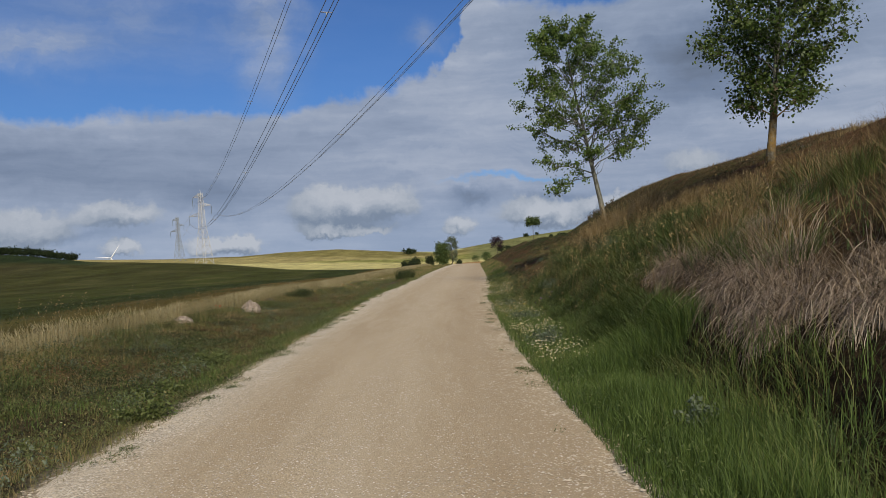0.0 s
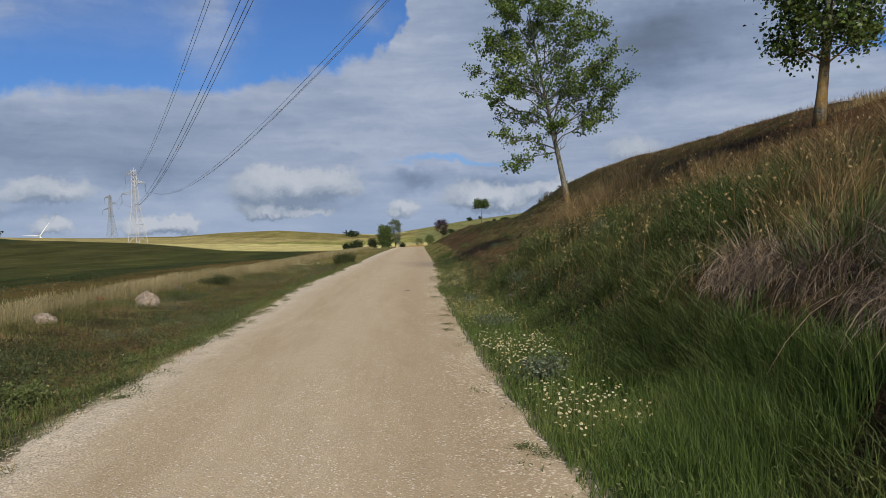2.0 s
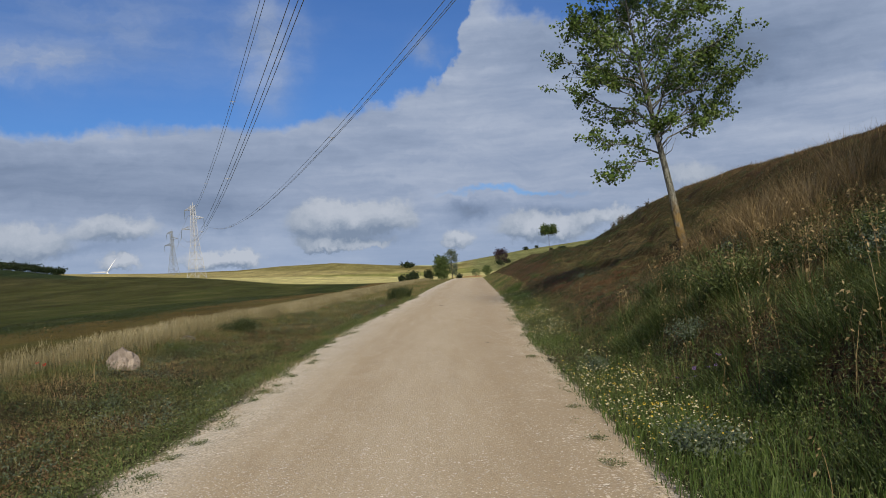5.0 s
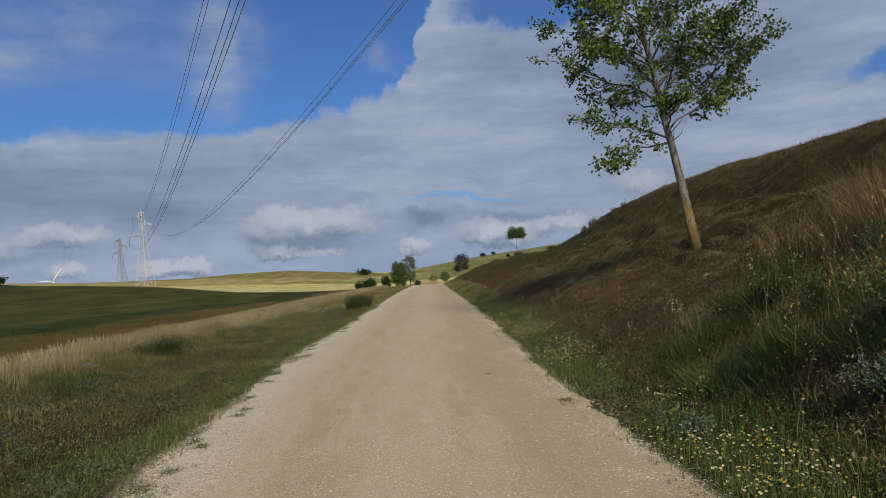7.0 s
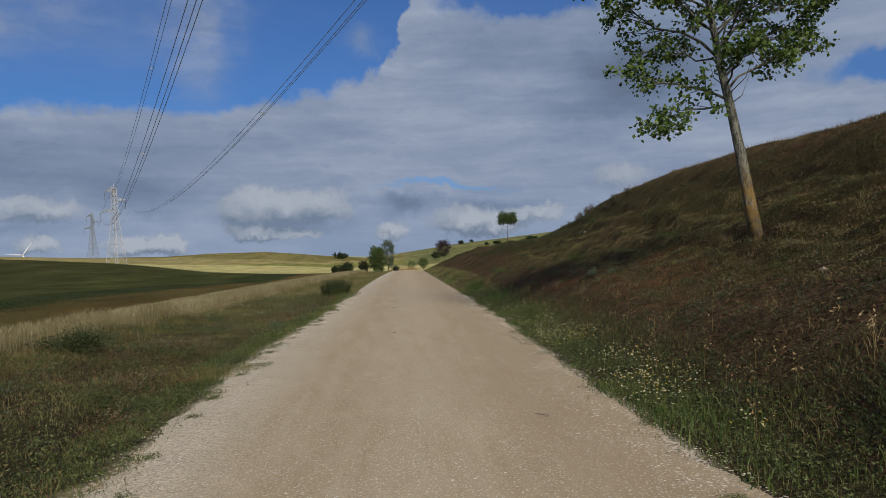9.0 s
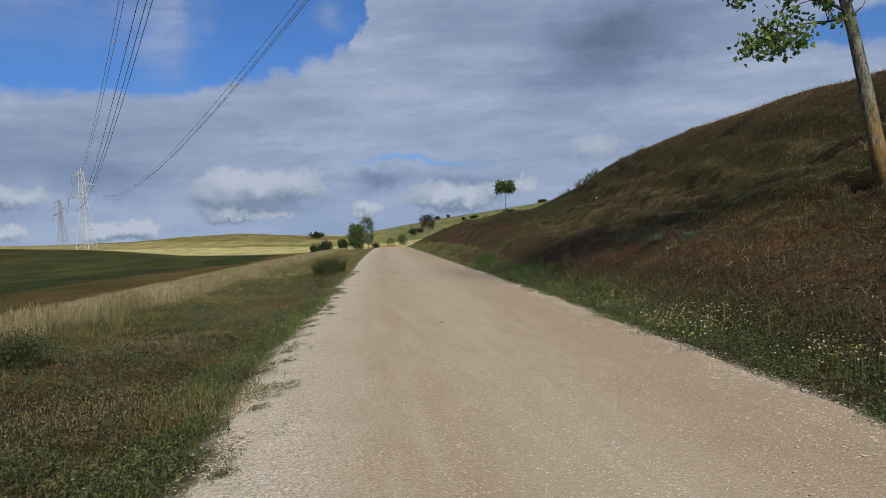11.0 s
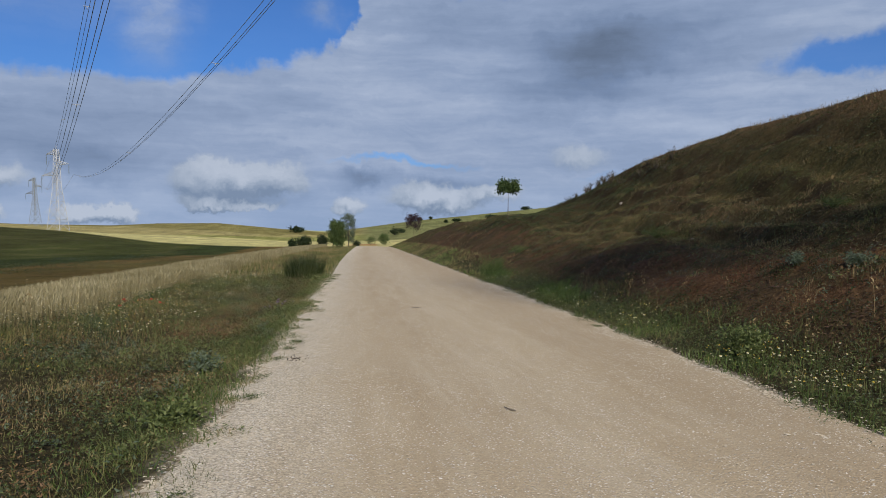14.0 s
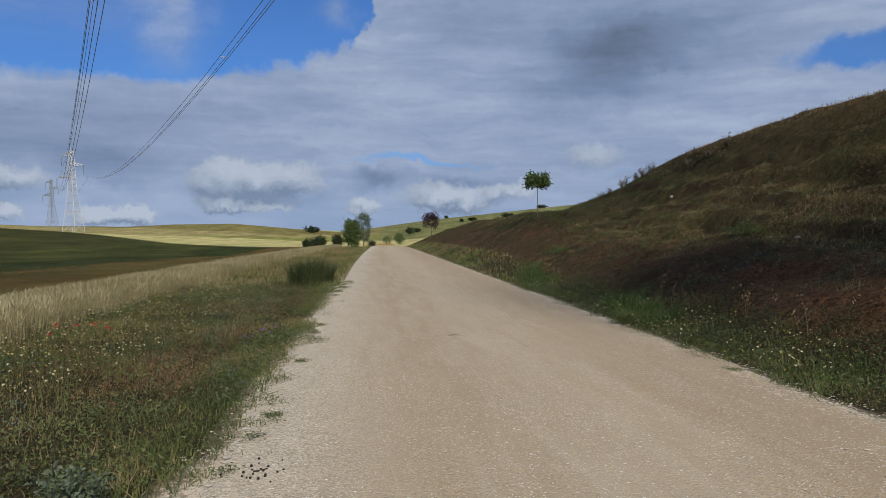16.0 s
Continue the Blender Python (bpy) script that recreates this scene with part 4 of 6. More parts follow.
stuff("green_herbs", joined([herbs(1500, 52, 0.1, 5.0, 3, 60, -1, 0.22, 0.032, 0.10, 113), herbs(760, 38, 0.0, 1.5, 9, 58, 1, 0.17, 0.028, 0.09), herbs(420, 24, 2.0, 12.5, 24, 66, 1, 0.14, 0.05, 0.11), herbs(520, 38, 1.0, 4.2, 12, 25, 1, 0.35, 0.034, 0.11)]), WEED, "small leafy green herbs in the verges", "herbs")
stuff("dark_herbs", joined([herbs(700, 58, 0.6, 5.0, 4, 60, -1, 0.28, 0.033, 0.10, 111), herbs(700, 42, 0.25, 1.9, 12, 58, 1, 0.18, 0.034, 0.10), herbs(1000, 44, 1.2, 4.6, 12, 27, 1, 0.36, 0.030, 0.12), herbs(420, 34, 26, 40, 20, 150, -1, 0.4, 0.16, 1.3, 115), herbs(300, 40, 3.4, 4.9, 8, 60, -1, 0.32, 0.03, 0.14), herbs(420, 40, 2.0, 4.8, 43, 62, -1, 0.3, 0.026, 0.14)]), DARKHERB, "dark green tangled herbs on the verge", "herbs")
stuff("grey_herbs", joined([herbs(560, 44, 0.3, 5.2, 4, 60, -1, 0.24, 0.036, 0.09, 114), herbs(240, 24, 2.0, 12.5, 24, 66, 1, 0.14, 0.045, 0.10), herbs(130, 40, 0.2, 3.0, 12, 58, 1, 0.25, 0.028, 0.1)]), SAGE, "grey-green herbs in the verges", "herbs")
stuff("russet_herbs", joined([herbs(1300, 56, 0.6, 5.4, 11, 60, -1, 0.24, 0.027, 0.10, 112), herbs(700, 24, 1.3, 10.0, 24, 66, 1, 0.12, 0.045, 0.12), herbs(120, 30, 1.2, 4.5, 20, 58, 1, 0.2, 0.024, 0.11), herbs(160, 36, 1.4, 4.5, 11, 26, 1, 0.4, 0.026, 0.12)]), RUSTY, "russet dried herbs in the verges", "herbs")

# ---- barley strip


def barley(n, d0, d1, y0, y1, w):
    x, y, d = scatter(n, d0, d1, y0, y1, -1)
    ok = d > barley_start(y) - 0.15 + 0.5 * vnoise(x, y, 1.5, 71, 2)
    x, y = x[ok], y[ok]
    base = np.stack([x, y, surface_z(x, y)], -1)
    h = RNG.uniform(0.36, 0.58, len(x)) * (1 + 0.1 * vnoise(x, y, 3.0, 73, 2))
    az = RNG.uniform(0, 2 * np.pi, len(x))
    tint = np.clip(RNG.random(len(x)) * 0.8 + 0.3 * vnoise(x, y, 4, 75, 2), 0, 1)
    stem = blade_arrays(base, h * 1.02, np.full(len(x), w * 1.5), np.full(len(x), 0.12), az, 2.0, 1, np.clip(tint * 0.7 + 0.2, 0, 1))
    leaf = blade_arrays(base, h * RNG.uniform(0.5, 0.85, len(x)), np.full(len(x), w * 1.6), np.full(len(x), 0.35), az + 2.0, 2.0, 1, np.clip(tint * 0.7 + 0.1, 0, 1))
    top = base + np.stack([np.cos(az) * 0.12 * h, np.sin(az) * 0.12 * h, h * 0.93], -1)
    ear = blade_arrays(top, RNG.uniform(0.09, 0.16, len(x)), np.full(len(x), w * 1.45), np.full(len(x), 0.45), az, 1.4, 1, np.clip(tint + 0.15, 0, 1))
    return joined([stem, leaf, ear])


stuff("barley_field", joined([barley(18000, 6.8, 10.4, 36, 74, 0.012), barley(28000, 4.4, 6.9, 0, 40, 0.009), barley(32000, 4.4, 6.9, 40, 72, 0.010), barley(18000, 5.0, 10.6, 72, 165, 0.025)]),
      WHEAT, "strip of ripening pale gold barley with bearded ears", "barley")

# ---- right-hand verge
stuff("lush_grass", joined([
    turf(42000, 0.0, 1.75, 2.2, 10.5, 1, 0.22, 0.46, 0.0068, 0.34, lambda x, y, d: np.clip(d * 3.5 + 0.5 + 0.4 * vnoise(x, y, .5, 81, 2), 0, 1) * (1 - 0.9 * smooth(d + 0.3 * vnoise(x, y, .7, 88, 2), 0.9, 1.2) * (y < 8.5)), 1.0, lambda x, y, d: 0.45 + 0.7 * smooth(d, 0.0, 0.7), 3),
    turf(20000, 0.0, 1.6, 10, 23, 1, 0.16, 0.34, 0.009, 0.35, lambda x, y, d: np.clip(0.3 + d * 1.5 + 0.5 * vnoise(x, y, .8, 82, 2), 0, 1) * (1 - 0.75 * smooth(y, 17, 21)), 1.0, None, 2),
    turf(20000, 0.0, 1.5, 24, 60, 1, 0.08, 0.24, 0.012, 0.5, lambda x, y, d: np.clip(0.15 + 1.5 * vnoise(x, y, 1.5, 83, 2), 0, 1) * np.clip(1.6 - d, 0, 1), 1.0, None, 2),
    turf(9000, 0.0, 1.6, 60, 150, 1, 0.12, 0.3, 0.03, 0.35, lambda x, y, d: np.clip(0.1 + 1.5 * vnoise(x, y, 3.0, 83, 2), 0, 1), 1.0, None, 2)]),
    LUSH, "lush green grass along the foot of the bank")
stuff("verge_grass_right", joined([
    turf(26000, 0.0, 1.7, 20, 60, 1, 0.05, 0.18, 0.009, 0.6, edge_thin, 1.0, None, 1, mix_left),
    turf(9000, 0.0, 1.8, 60, 150, 1, 0.1, 0.28, 0.03, 0.4, None, 1.0, None, 1, mix_left),
    turf(40000, -0.3, 0.9, 6, 60, 1, 0.03, 0.10, 0.009, 0.8, islands, 1.0, None, 1, mix_left)]),
    VERGE, "short mixed grass between the gravel and the hill")
stuff("bank_thatch", turf(26000, 1.0, 5.0, 11.5, 27, 1, 0.08, 0.24, 0.009, 0.6, None, 1.0, None, 1, mix_left), VERGE, "short mixed thatch on the roadside bank")
stuff("edge_mats_right", carpet(46000, -0.3, 0.9, 6, 60, 1, 0.028, 0.05, islands), WEED, "ragged green weed mats on the gravel's edge", "weeds")
stuff("low_weeds_right", (lambda x, y, d: scrap_arrays(np.stack([x, y, surface_z(x, y) + RNG.uniform(0.01, 0.2, len(x))], -1), 0.034, 0.45, 0.3))(*scatter(24000, 0.12, 1.3, 2, 58, 1, 1.0)),
      WEED, "low leafy weeds along the road edge", "weeds")

# ---- bank: rushes, golden grass, hanging dead grass
for i in range(64):
    y = 3.2 + 21 * (i + RNG.random()) / 64
    gap = 2.0 < y < 9.4
    if (y < 8.3 and i % 2) or (y > 13.5 and i % 5 < 3):
        continue
    d = RNG.uniform(1.2, 1.5) if gap else RNG.uniform(1.25, 1.7 if y < 12.4 else 2.5)
    clump("rush_tussock", tussock(road_right(y) + d, y, 220 if gap else 300, 0.3, 0.36 if gap else 0.42, 0.007, 0.85, None if i % 3 == 1 else np.pi * 1.15, 1.6, 1.7), RUSH, "dense dark green rush tussock on the bank", "rush tussocks on the bank")
for i in range(22):
    y = RNG.uniform(12.4, 17.5)
    d = RNG.uniform(1.9, 3.9)
    clump("rush_tussock", tussock(road_right(y) + d, y, 300, 0.26, 0.5, 0.007, 0.8, None if i % 3 else np.pi * 1.1, 1.9, 1.7), RUSH, "arching dark green rush tussock in the hollow of the bank", "rush tussocks on the bank")
for i in range(34):
    y = RNG.uniform(17.0, 26.0)
    d = RNG.uniform(1.3, 3.3)
    clump("rush_tussock", tussock(road_right(y) + d, y, 260, 0.26, 0.42, 0.007, 0.7, None, 1.9, 1.7), RUSH, "dark green rush tussock at the end of the bank", "rush tussocks on the bank")
for i in range(36):
    y = RNG.uniform(3.0, 15)
    d = RNG.uniform(2.3, 4.8)
    clump("rush_tussock", tussock(road_right(y) + d, y, 200, 0.36, 0.5, 0.008, 0.6), RUSH, "dark green rush tussock higher on the bank", "rush tussocks on the bank")
for i in range(54):
    y = 2.5 + 22 * (i + RNG.random()) / 54
    d = RNG.uniform(2.8 if y < 12.4 else 4.0 if y < 19 else 2.6, 5.2)
    clump("golden_tussock", tussock(road_right(y) + d, y, 210, 0.27, 0.74 if y < 14 else 0.48, 0.007, 0.6, seg=4), DRY, "tall golden dry grass tussock on the bank", "golden tussocks on the bank")
for i in range(14):
    y = RNG.uniform(19, 24.5)
    d = RNG.uniform(2.0, 4.6)
    clump("golden_tussock", tussock(road_right(y) + d, y, 110, 0.3, 0.45, 0.006, 0.5, seg=3), DRY, "short golden dry grass tussock on the bank", "golden tussocks on the bank")
for i in range(18):
    y = RNG.uniform(21.5, 26.4)
    d = RNG.uniform(3.0, 4.9)
    clump("golden_tussock", tussock(road_right(y) + d, y, 260, 0.3, 0.98, 0.007, 0.5, seg=4), DRY, "tall golden dry grass tussock at the end of the bank", "golden tussocks on the bank")
for i in range(16):
    y = RNG.uniform(34.5, 39)
    clump("golden_tussock", tussock(RNG.uniform(6.6, 8.6), y, 50, 0.25, 0.3, 0.008, 0.4, seg=3), HILL, "low dry grass tussock at the foot of the poplar", "tussocks under the poplar")

bank_mix = lambda x, y, d: np.clip(RNG.random(len(x)) * 0.8 + 0.4 * vnoise(x, y, 1.4, 87, 2), 0, 1)
stuff("bank_grass", joined([turf(24000, 1.3, 5.4, 2.5, 24, 1, 0.10, 0.27, 0.008, 0.7, lambda x, y, d: (1 - 0.9 * smooth(y + 1.0 * d, 17, 23)) * (1 - 0.85 * (d < 2.0) * (y < 8.5)) * (1 - 0.8 * (d > 1.9) * (d < 3.0) * (y > 6) * (y < 12.4)), 1.0, lambda x, y, d: 1 - 0.45 * smooth(y, 11.5, 14.5), 2, bank_mix)]), RUSH, "rough green grass covering the roadside bank")
stuff("bank_straw", joined([turf(2600, 1.8, 5.0, 20.5, 26.5, 1, 0.25, 0.6, 0.006, 0.55, None, 1.0, None, 2, bank_mix), turf(5000, 1.9, 5.4, 2.5, 27, 1, 0.18, 0.5, 0.006, 0.6, lambda x, y, d: 1 - smooth(y + 1.0 * d, 26, 32), 1.0, None, 2, bank_mix)]), DRY, "fine straw-coloured grass among the green on the bank")


def dead_tussock(cx, cy, size=1.0):
    """Crown on the lip of the bank; grey strands arch out and hang down over it."""
    way = np.pi * 1.12
    arr = joined([tussock(cx, cy, 560, 0.34 * size, 0.48 * size, 0.007, 0.6, way, 1.4, 0.9, 4, 1.35), tussock(cx - 0.1, cy - 0.05, 460, 0.34 * size, 0.4 * size, 0.007, 0.45, way, 1.3, 0.7, 4, 2.0),
                  tussock(cx, cy, 110, 0.3 * size, 0.6 * size, 0.009, 0.9, way, 1.3, 0.9, 6, 1.0), tussock(cx + 0.1, cy, 90, 0.3, 0.7 * size, 0.006, 0.6, None, np.pi, 1.6, 5, 0.2)])
    return clump("dead_grass_tussock", arr, DEAD, "drooping grey-brown dead grass tussock hanging over the bank", "dead grass tussocks on the bank")


for cx, cy, size in ((3.55, 11.7, 0.95), (3.5, 11.0, 0.9), (4.15, 9.8, 1.15), (3.55, 10.2, 0.85), (3.45, 9.1, 1.1), (3.8, 8.4, 1.1), (3.3, 8.2, 1.05), (3.3, 7.4, 1.1), (3.6, 6.7, 1.1), (3.1, 6.9, 0.8), (3.4, 5.8, 1.0), (3.8, 4.9, 1.0)):
    dead_tussock(cx, cy, size)
for x, y in ((3.2, 13.2), (2.7, 11.5), (2.85, 12.5), (2.65, 10.5), (2.65, 9.6), (2.6, 8.9)):
    clump("rush_tussock", tussock(x, y, 300, 0.3, 0.44, 0.007, 0.9, np.pi * 1.2, 1.7, 1.7, 5, 0.1), RUSH, "arching dark green rush tussock below the dead grass", "rush tussocks on the bank")

# ---- thin grass of the hillside
# 0 along the ledge shade painted on the slope; grass thins there
ledges = lambda x, y: smooth(np.abs(vnoise(x - 0.12 * y, y * 0.2, 1.7, 92, 3)), 0.03, 0.11)
hill_keep = lambda x, y, d: np.clip(0.15 + 0.85 * ledges(x, y), 0, 1) * np.clip(0.28 + 0.8 * vnoise(x, y, 2.4, 91, 3) + 0.35 * smooth(d, 3.6, 4.8), 0.10, 1)
stuff("hillside_grass", joined([
    turf(64000, 1.8, 14, 20, 66, 1, 0.04, 0.12, 0.013, 0.8, hill_keep, 1.0, None, 1),
    turf(40000, 1.6, 14, 64, 110, 1, 0.05, 0.15, 0.03, 0.7, hill_keep, 1.0, None, 1),
    turf(12000, 1.2, 12, 110, 160, 1, 0.15, 0.3, 0.05, 0.4, None, 1.0, None, 1),
    turf(30000, 4.8, 14, 2, 24, 1, 0.05, 0.15, 0.010, 0.5, None, 1.0, None, 1, lambda x, y, d: np.clip(RNG.normal(0.75, 0.2, len(x)), 0, 1))]),
    HILL, "thin olive and brown grass on the dry hillside")


def tufts(n, per, d0, d1, y0, y1, h0, h1, w):
    """Grass in many small clumps."""
    x, y, d = scatter(n, d0, d1, y0, y1, 1)
    ok = RNG.random(n) < ledges(x, y) + 0.1
    x, y, n = x[ok], y[ok], int(ok.sum())
    s = np.repeat(RNG.uniform(0.5, 1.2, n), per)
    tint = np.repeat(RNG.random(n), per) * 0.8 + RNG.random(n * per) * 0.2
    x, y = np.repeat(x, per) + RNG.normal(0, 0.12, n * per) * s, np.repeat(y, per) + RNG.normal(0, 0.16, n * per) * s
    base = np.stack([x, y, surface_z(x, y) - 0.02], -1)
    return blade_arrays(base, RNG.uniform(h0, h1, n * per) * s, np.full(n * per, w), np.abs(RNG.normal(0.5, 0.3, n * per)), RNG.uniform(0, 6.28, n * per), 1.7, 1, tint)


stuff("hillside_tufts", joined([tufts(4600, 26, 2.4, 13.5, 22, 66, 0.05, 0.15, 0.014), tufts(800, 18, 1.5, 13.0, 66, 110, 0.07, 0.17, 0.022), tufts(700, 30, 1.3, 6.5, 17, 40, 0.06, 0.18, 0.008)]),
      HILL, "scattered tufts of olive and straw grass on the hillside")
stuff("hillside_straw", tufts(650, 22, 1.8, 13.5, 22, 66, 0.08, 0.22, 0.010), DRY, "sparse straw-coloured tufts on the hillside")
stuff("bank_stubble", turf(20000, 1.0, 5.0, 18, 58, 1, 0.03, 0.10, 0.008, 0.8, None, 1.0, None, 1), HILL, "short dry stubble on the bare brown bank")
stuff("hill_mats_green", joined([herbs(800, 34, 3.4, 9.0, 24, 68, 1, 0.10, 0.04, 0.14), tufts(500, 26, 4.0, 10.0, 24, 70, 0.10, 0.22, 0.012)]), VERGE, "low green and straw-coloured growth on the hillside steps", "herbs")
stuff("hill_mats_dark", joined([herbs(2400, 26, 1.6, 13.0, 20, 70, 1, 0.08, 0.045, 0.15), herbs(900, 26, 4.0, 12.0, 66, 90, 1, 0.1, 0.07, 0.2)]), DARKHERB, "low dark herb mats creeping over the dry hillside", "herbs")


def litter(n, d0, d1, y0, y1, side, size, keep):
    """Dry leaf scraps and stalk ends lying on the soil."""
    x, y, d = scatter(n, d0, d1, y0, y1, side)
    ok = RNG.random(n) < keep(x, y, d)
    x, y = x[ok], y[ok]
    return scrap_arrays(np.stack([x, y, surface_z(x, y) + RNG.uniform(0.0, 0.05, len(x))], -1), size, 0.4, 0.5)


patchy = lambda x, y, d: smooth(vnoise(x, y, 0.9, 94, 3), -0.3, 0.4)
stuff("brown_litter", joined([litter(80000, 1.0, 5.4, 16, 60, 1, 0.036, patchy), litter(36000, 5.0, 13.5, 20, 70, 1, 0.06, patchy)]), CLOD, "dry brown leaf litter on the bare hillside", "litter")
stuff("straw_litter", joined([litter(16000, 1.0, 5.0, 16, 60, 1, 0.035, patchy), litter(9000, 5.0, 13.5, 20, 70, 1, 0.06, patchy), litter(22000, 0.3, 5.6, 3, 60, -1, 0.03, patchy)]), DRY, "pale straw scraps among the herbs", "litter")
stuff("ridge_grass", joined([
    turf(9000, 12.2, 15.5, 10, 28, 1, 0.25, 0.55, 0.018, 0.3, None, 1.0, None, 2), turf(3500, 12.4, 15.5, 28, 76, 1, 0.12, 0.38, 0.014, 0.4, None, 1.0, None, 2),
    turf(1800, 2.0, 9.0, 76, 100, 1, 0.12, 0.26, 0.02, 0.4, hill_keep, 1.0, None, 2)]),
    DRY, "pale dry grass along the brow of the hill")

# ---- tall thin seed stalks


def seed_stalks(n, d0, d1, y0, y1, side, h0, h1):
    x, y, d = scatter(n, d0, d1, y0, y1, side)
    base = np.stack([x, y, surface_z(x, y)], -1)
    h, az = RNG.uniform(h0, h1, n), RNG.uniform(0, 2 * np.pi, n)
    out = [blade_arrays(base, h, np.full(n, 0.006), np.full(n, 0.2), az, 2.0, 3, np.full(n, 0.6))]
    for j in range(9):
        t = 0.62 + 0.045 * j
        at = base + np.stack([np.cos(az) * 0.2 * h * t ** 2, np.sin(az) * 0.2 * h * t ** 2, h * t * 0.95], -1)
        out.append(leaf_arrays(at + RNG.normal(0, 0.03, (n, 3)), 0.042, 0.42, 0.0, np.full(n, 0.85), 0.8))
    return joined(out)


stuff("oat_stalks", joined([seed_stalks(34, 3.0, 5.0, 10, 20, -1, 0.85, 1.3), seed_stalks(40, 3.4, 4.8, 13, 60, -1, 0.6, 0.95),
                            seed_stalks(190, 1.5, 3.6, 10, 25, 1, 0.6, 1.05), seed_stalks(70, 0.7, 2.0, 14, 50, 1, 0.35, 0.6)]),
      DRY, "tall wild oat stalks with drooping seed heads", "wild oats")


# ---- flowers
def flower_heads(x, y, h, size, petals):
    """Small open flowers on thin stems; each head is a ring of petals."""
    n = len(x)
    base = np.stack([x, y, surface_z(x, y)], -1)
    head = base + np.stack([RNG.normal(0, 0.02, n), RNG.normal(0, 0.02, n), h], -1)
    tilt = unit(np.stack([RNG.normal(0, 0.35, n), RNG.normal(-0.25, 0.35, n), np.ones(n)], -1))
    u = unit(np.cross(tilt, np.array([1.0, 0.2, 0.0])))
    v = np.cross(tilt, u)
    ring, hub = [], []
    for j in range(petals):
        a0, a1 = 2 * np.pi * j / petals, 2 * np.pi * (j + 0.8) / petals
        ring += [head + (u * np.cos(a) + v * np.sin(a)) * (size * r)[:, None] for a, r in ((a0, 0.3), (a0, 1.0), (a1, 1.0), (a1, 0.3))]
    co = np.stack(ring, 1)
    k = 4 * petals
    loops = (np.arange(n)[:, None] * k + np.arange(k)[None]).ravel()
    t = np.repeat(RNG.random(n), k)
    heads = (co.reshape(-1, 3), loops, np.full(n * petals, 4), t)
    c = np.stack([head + tilt * 0.004 + (u * np.cos(a) + v * np.sin(a)) * (size * 0.42)[:, None] for a in np.arange(6) * np.pi / 3], 1)
    hubs = (c.reshape(-1, 3), np.arange(6 * n), np.full(n, 6), np.repeat(RNG.random(n), 6))
    stems = blade_arrays(base, h, np.full(n, 0.005), np.full(n, 0.05), RNG.uniform(0, 6.28, n), 1.5, 2)
    return heads, hubs, stems


def daisies(n, d0, d1, y0, y1, side, h0, h1, size, clump):
    x, y, d = scatter(n, d0, d1, y0, y1, side)
    ok = vnoise(x, y, 0.9, 101, 2) > clump
    x, y = x[ok], y[ok]
    return flower_heads(x, y, RNG.uniform(h0, h1, len(x)), RNG.uniform(0.6, 1.1, len(x)) * size, 6)


patches = [daisies(900, 0.05, 0.8, 9.5, 15, 1, 0.14, 0.34, 0.012, -0.05), daisies(2700, 0.05, 1.0, 14, 38, 1, 0.10, 0.26, 0.012, 0.0), daisies(900, 0.05, 1.2, 36, 60, 1, 0.08, 0.22, 0.015, 0.1),
           daisies(3000, 1.8, 4.7, 42, 62, -1, 0.24, 0.38, 0.012, -0.1), daisies(420, 0.6, 4.4, 3, 40, -1, 0.12, 0.26, 0.009, 0.1)]
stuff("daisy_petals", joined([p[0] for p in patches]), PETAL, "small white chamomile flowers scattered in the verges", "wildflowers")
stuff("daisy_hearts", joined([p[1] for p in patches]), YELLOW, "yellow hearts of the chamomile flowers", "wildflowers")
stuff("daisy_stems", joined([p[2] for p in patches]), WEED, "thin green stems of the chamomile flowers", "wildflowers")

gold_patches = [daisies(1900, 0.05, 1.0, 17, 42, 1, 0.08, 0.24, 0.010, 0.1), daisies(500, 0.05, 1.3, 40, 60, 1, 0.08, 0.22, 0.010, 0.0), daisies(700, 2.2, 5.6, 36, 60, -1, 0.18, 0.34, 0.010, -0.1)]
stuff("yellow_blossom", joined([p[0] for p in gold_patches]), YELLOW, "tiny yellow flowers scattered in the verges", "wildflowers")


def flower_plant(name, x, y, n, spread, h, size, mat, label, category, leaf=WEED):
    root = tagged(new(name), label, category)
    z = float(surface_z(x, y))
    root.location = (x, y, z)
    here = np.array([x, y, z])

    def put(nm, arr, m, parent):
        return part(nm, mesh_arrays(nm, arr[0] - here, *arr[1:3], m, arr[3]), parent)

    for i in range(n):
        heads, hub, stem = flower_heads(x + RNG.normal(0, spread, 1), y + RNG.normal(0, spread, 1), RNG.uniform(0.75, 1.1, 1) * h, np.full(1, size), 5)
        bloom = put("flower", heads, mat, root)
        put("heart", hub, BUSH, bloom)
        put("stem", stem, leaf, bloom)
    lx, ly = x + RNG.normal(0, spread, n * 9), y + RNG.normal(0, spread, n * 9)
    leaves = leaf_arrays(np.stack([lx, ly, surface_z(lx, ly) + RNG.uniform(0.02, h * 0.8, n * 9)], -1), 0.05, 0.4, 0.2)
    put("leaves", leaves, leaf, root)
    return root


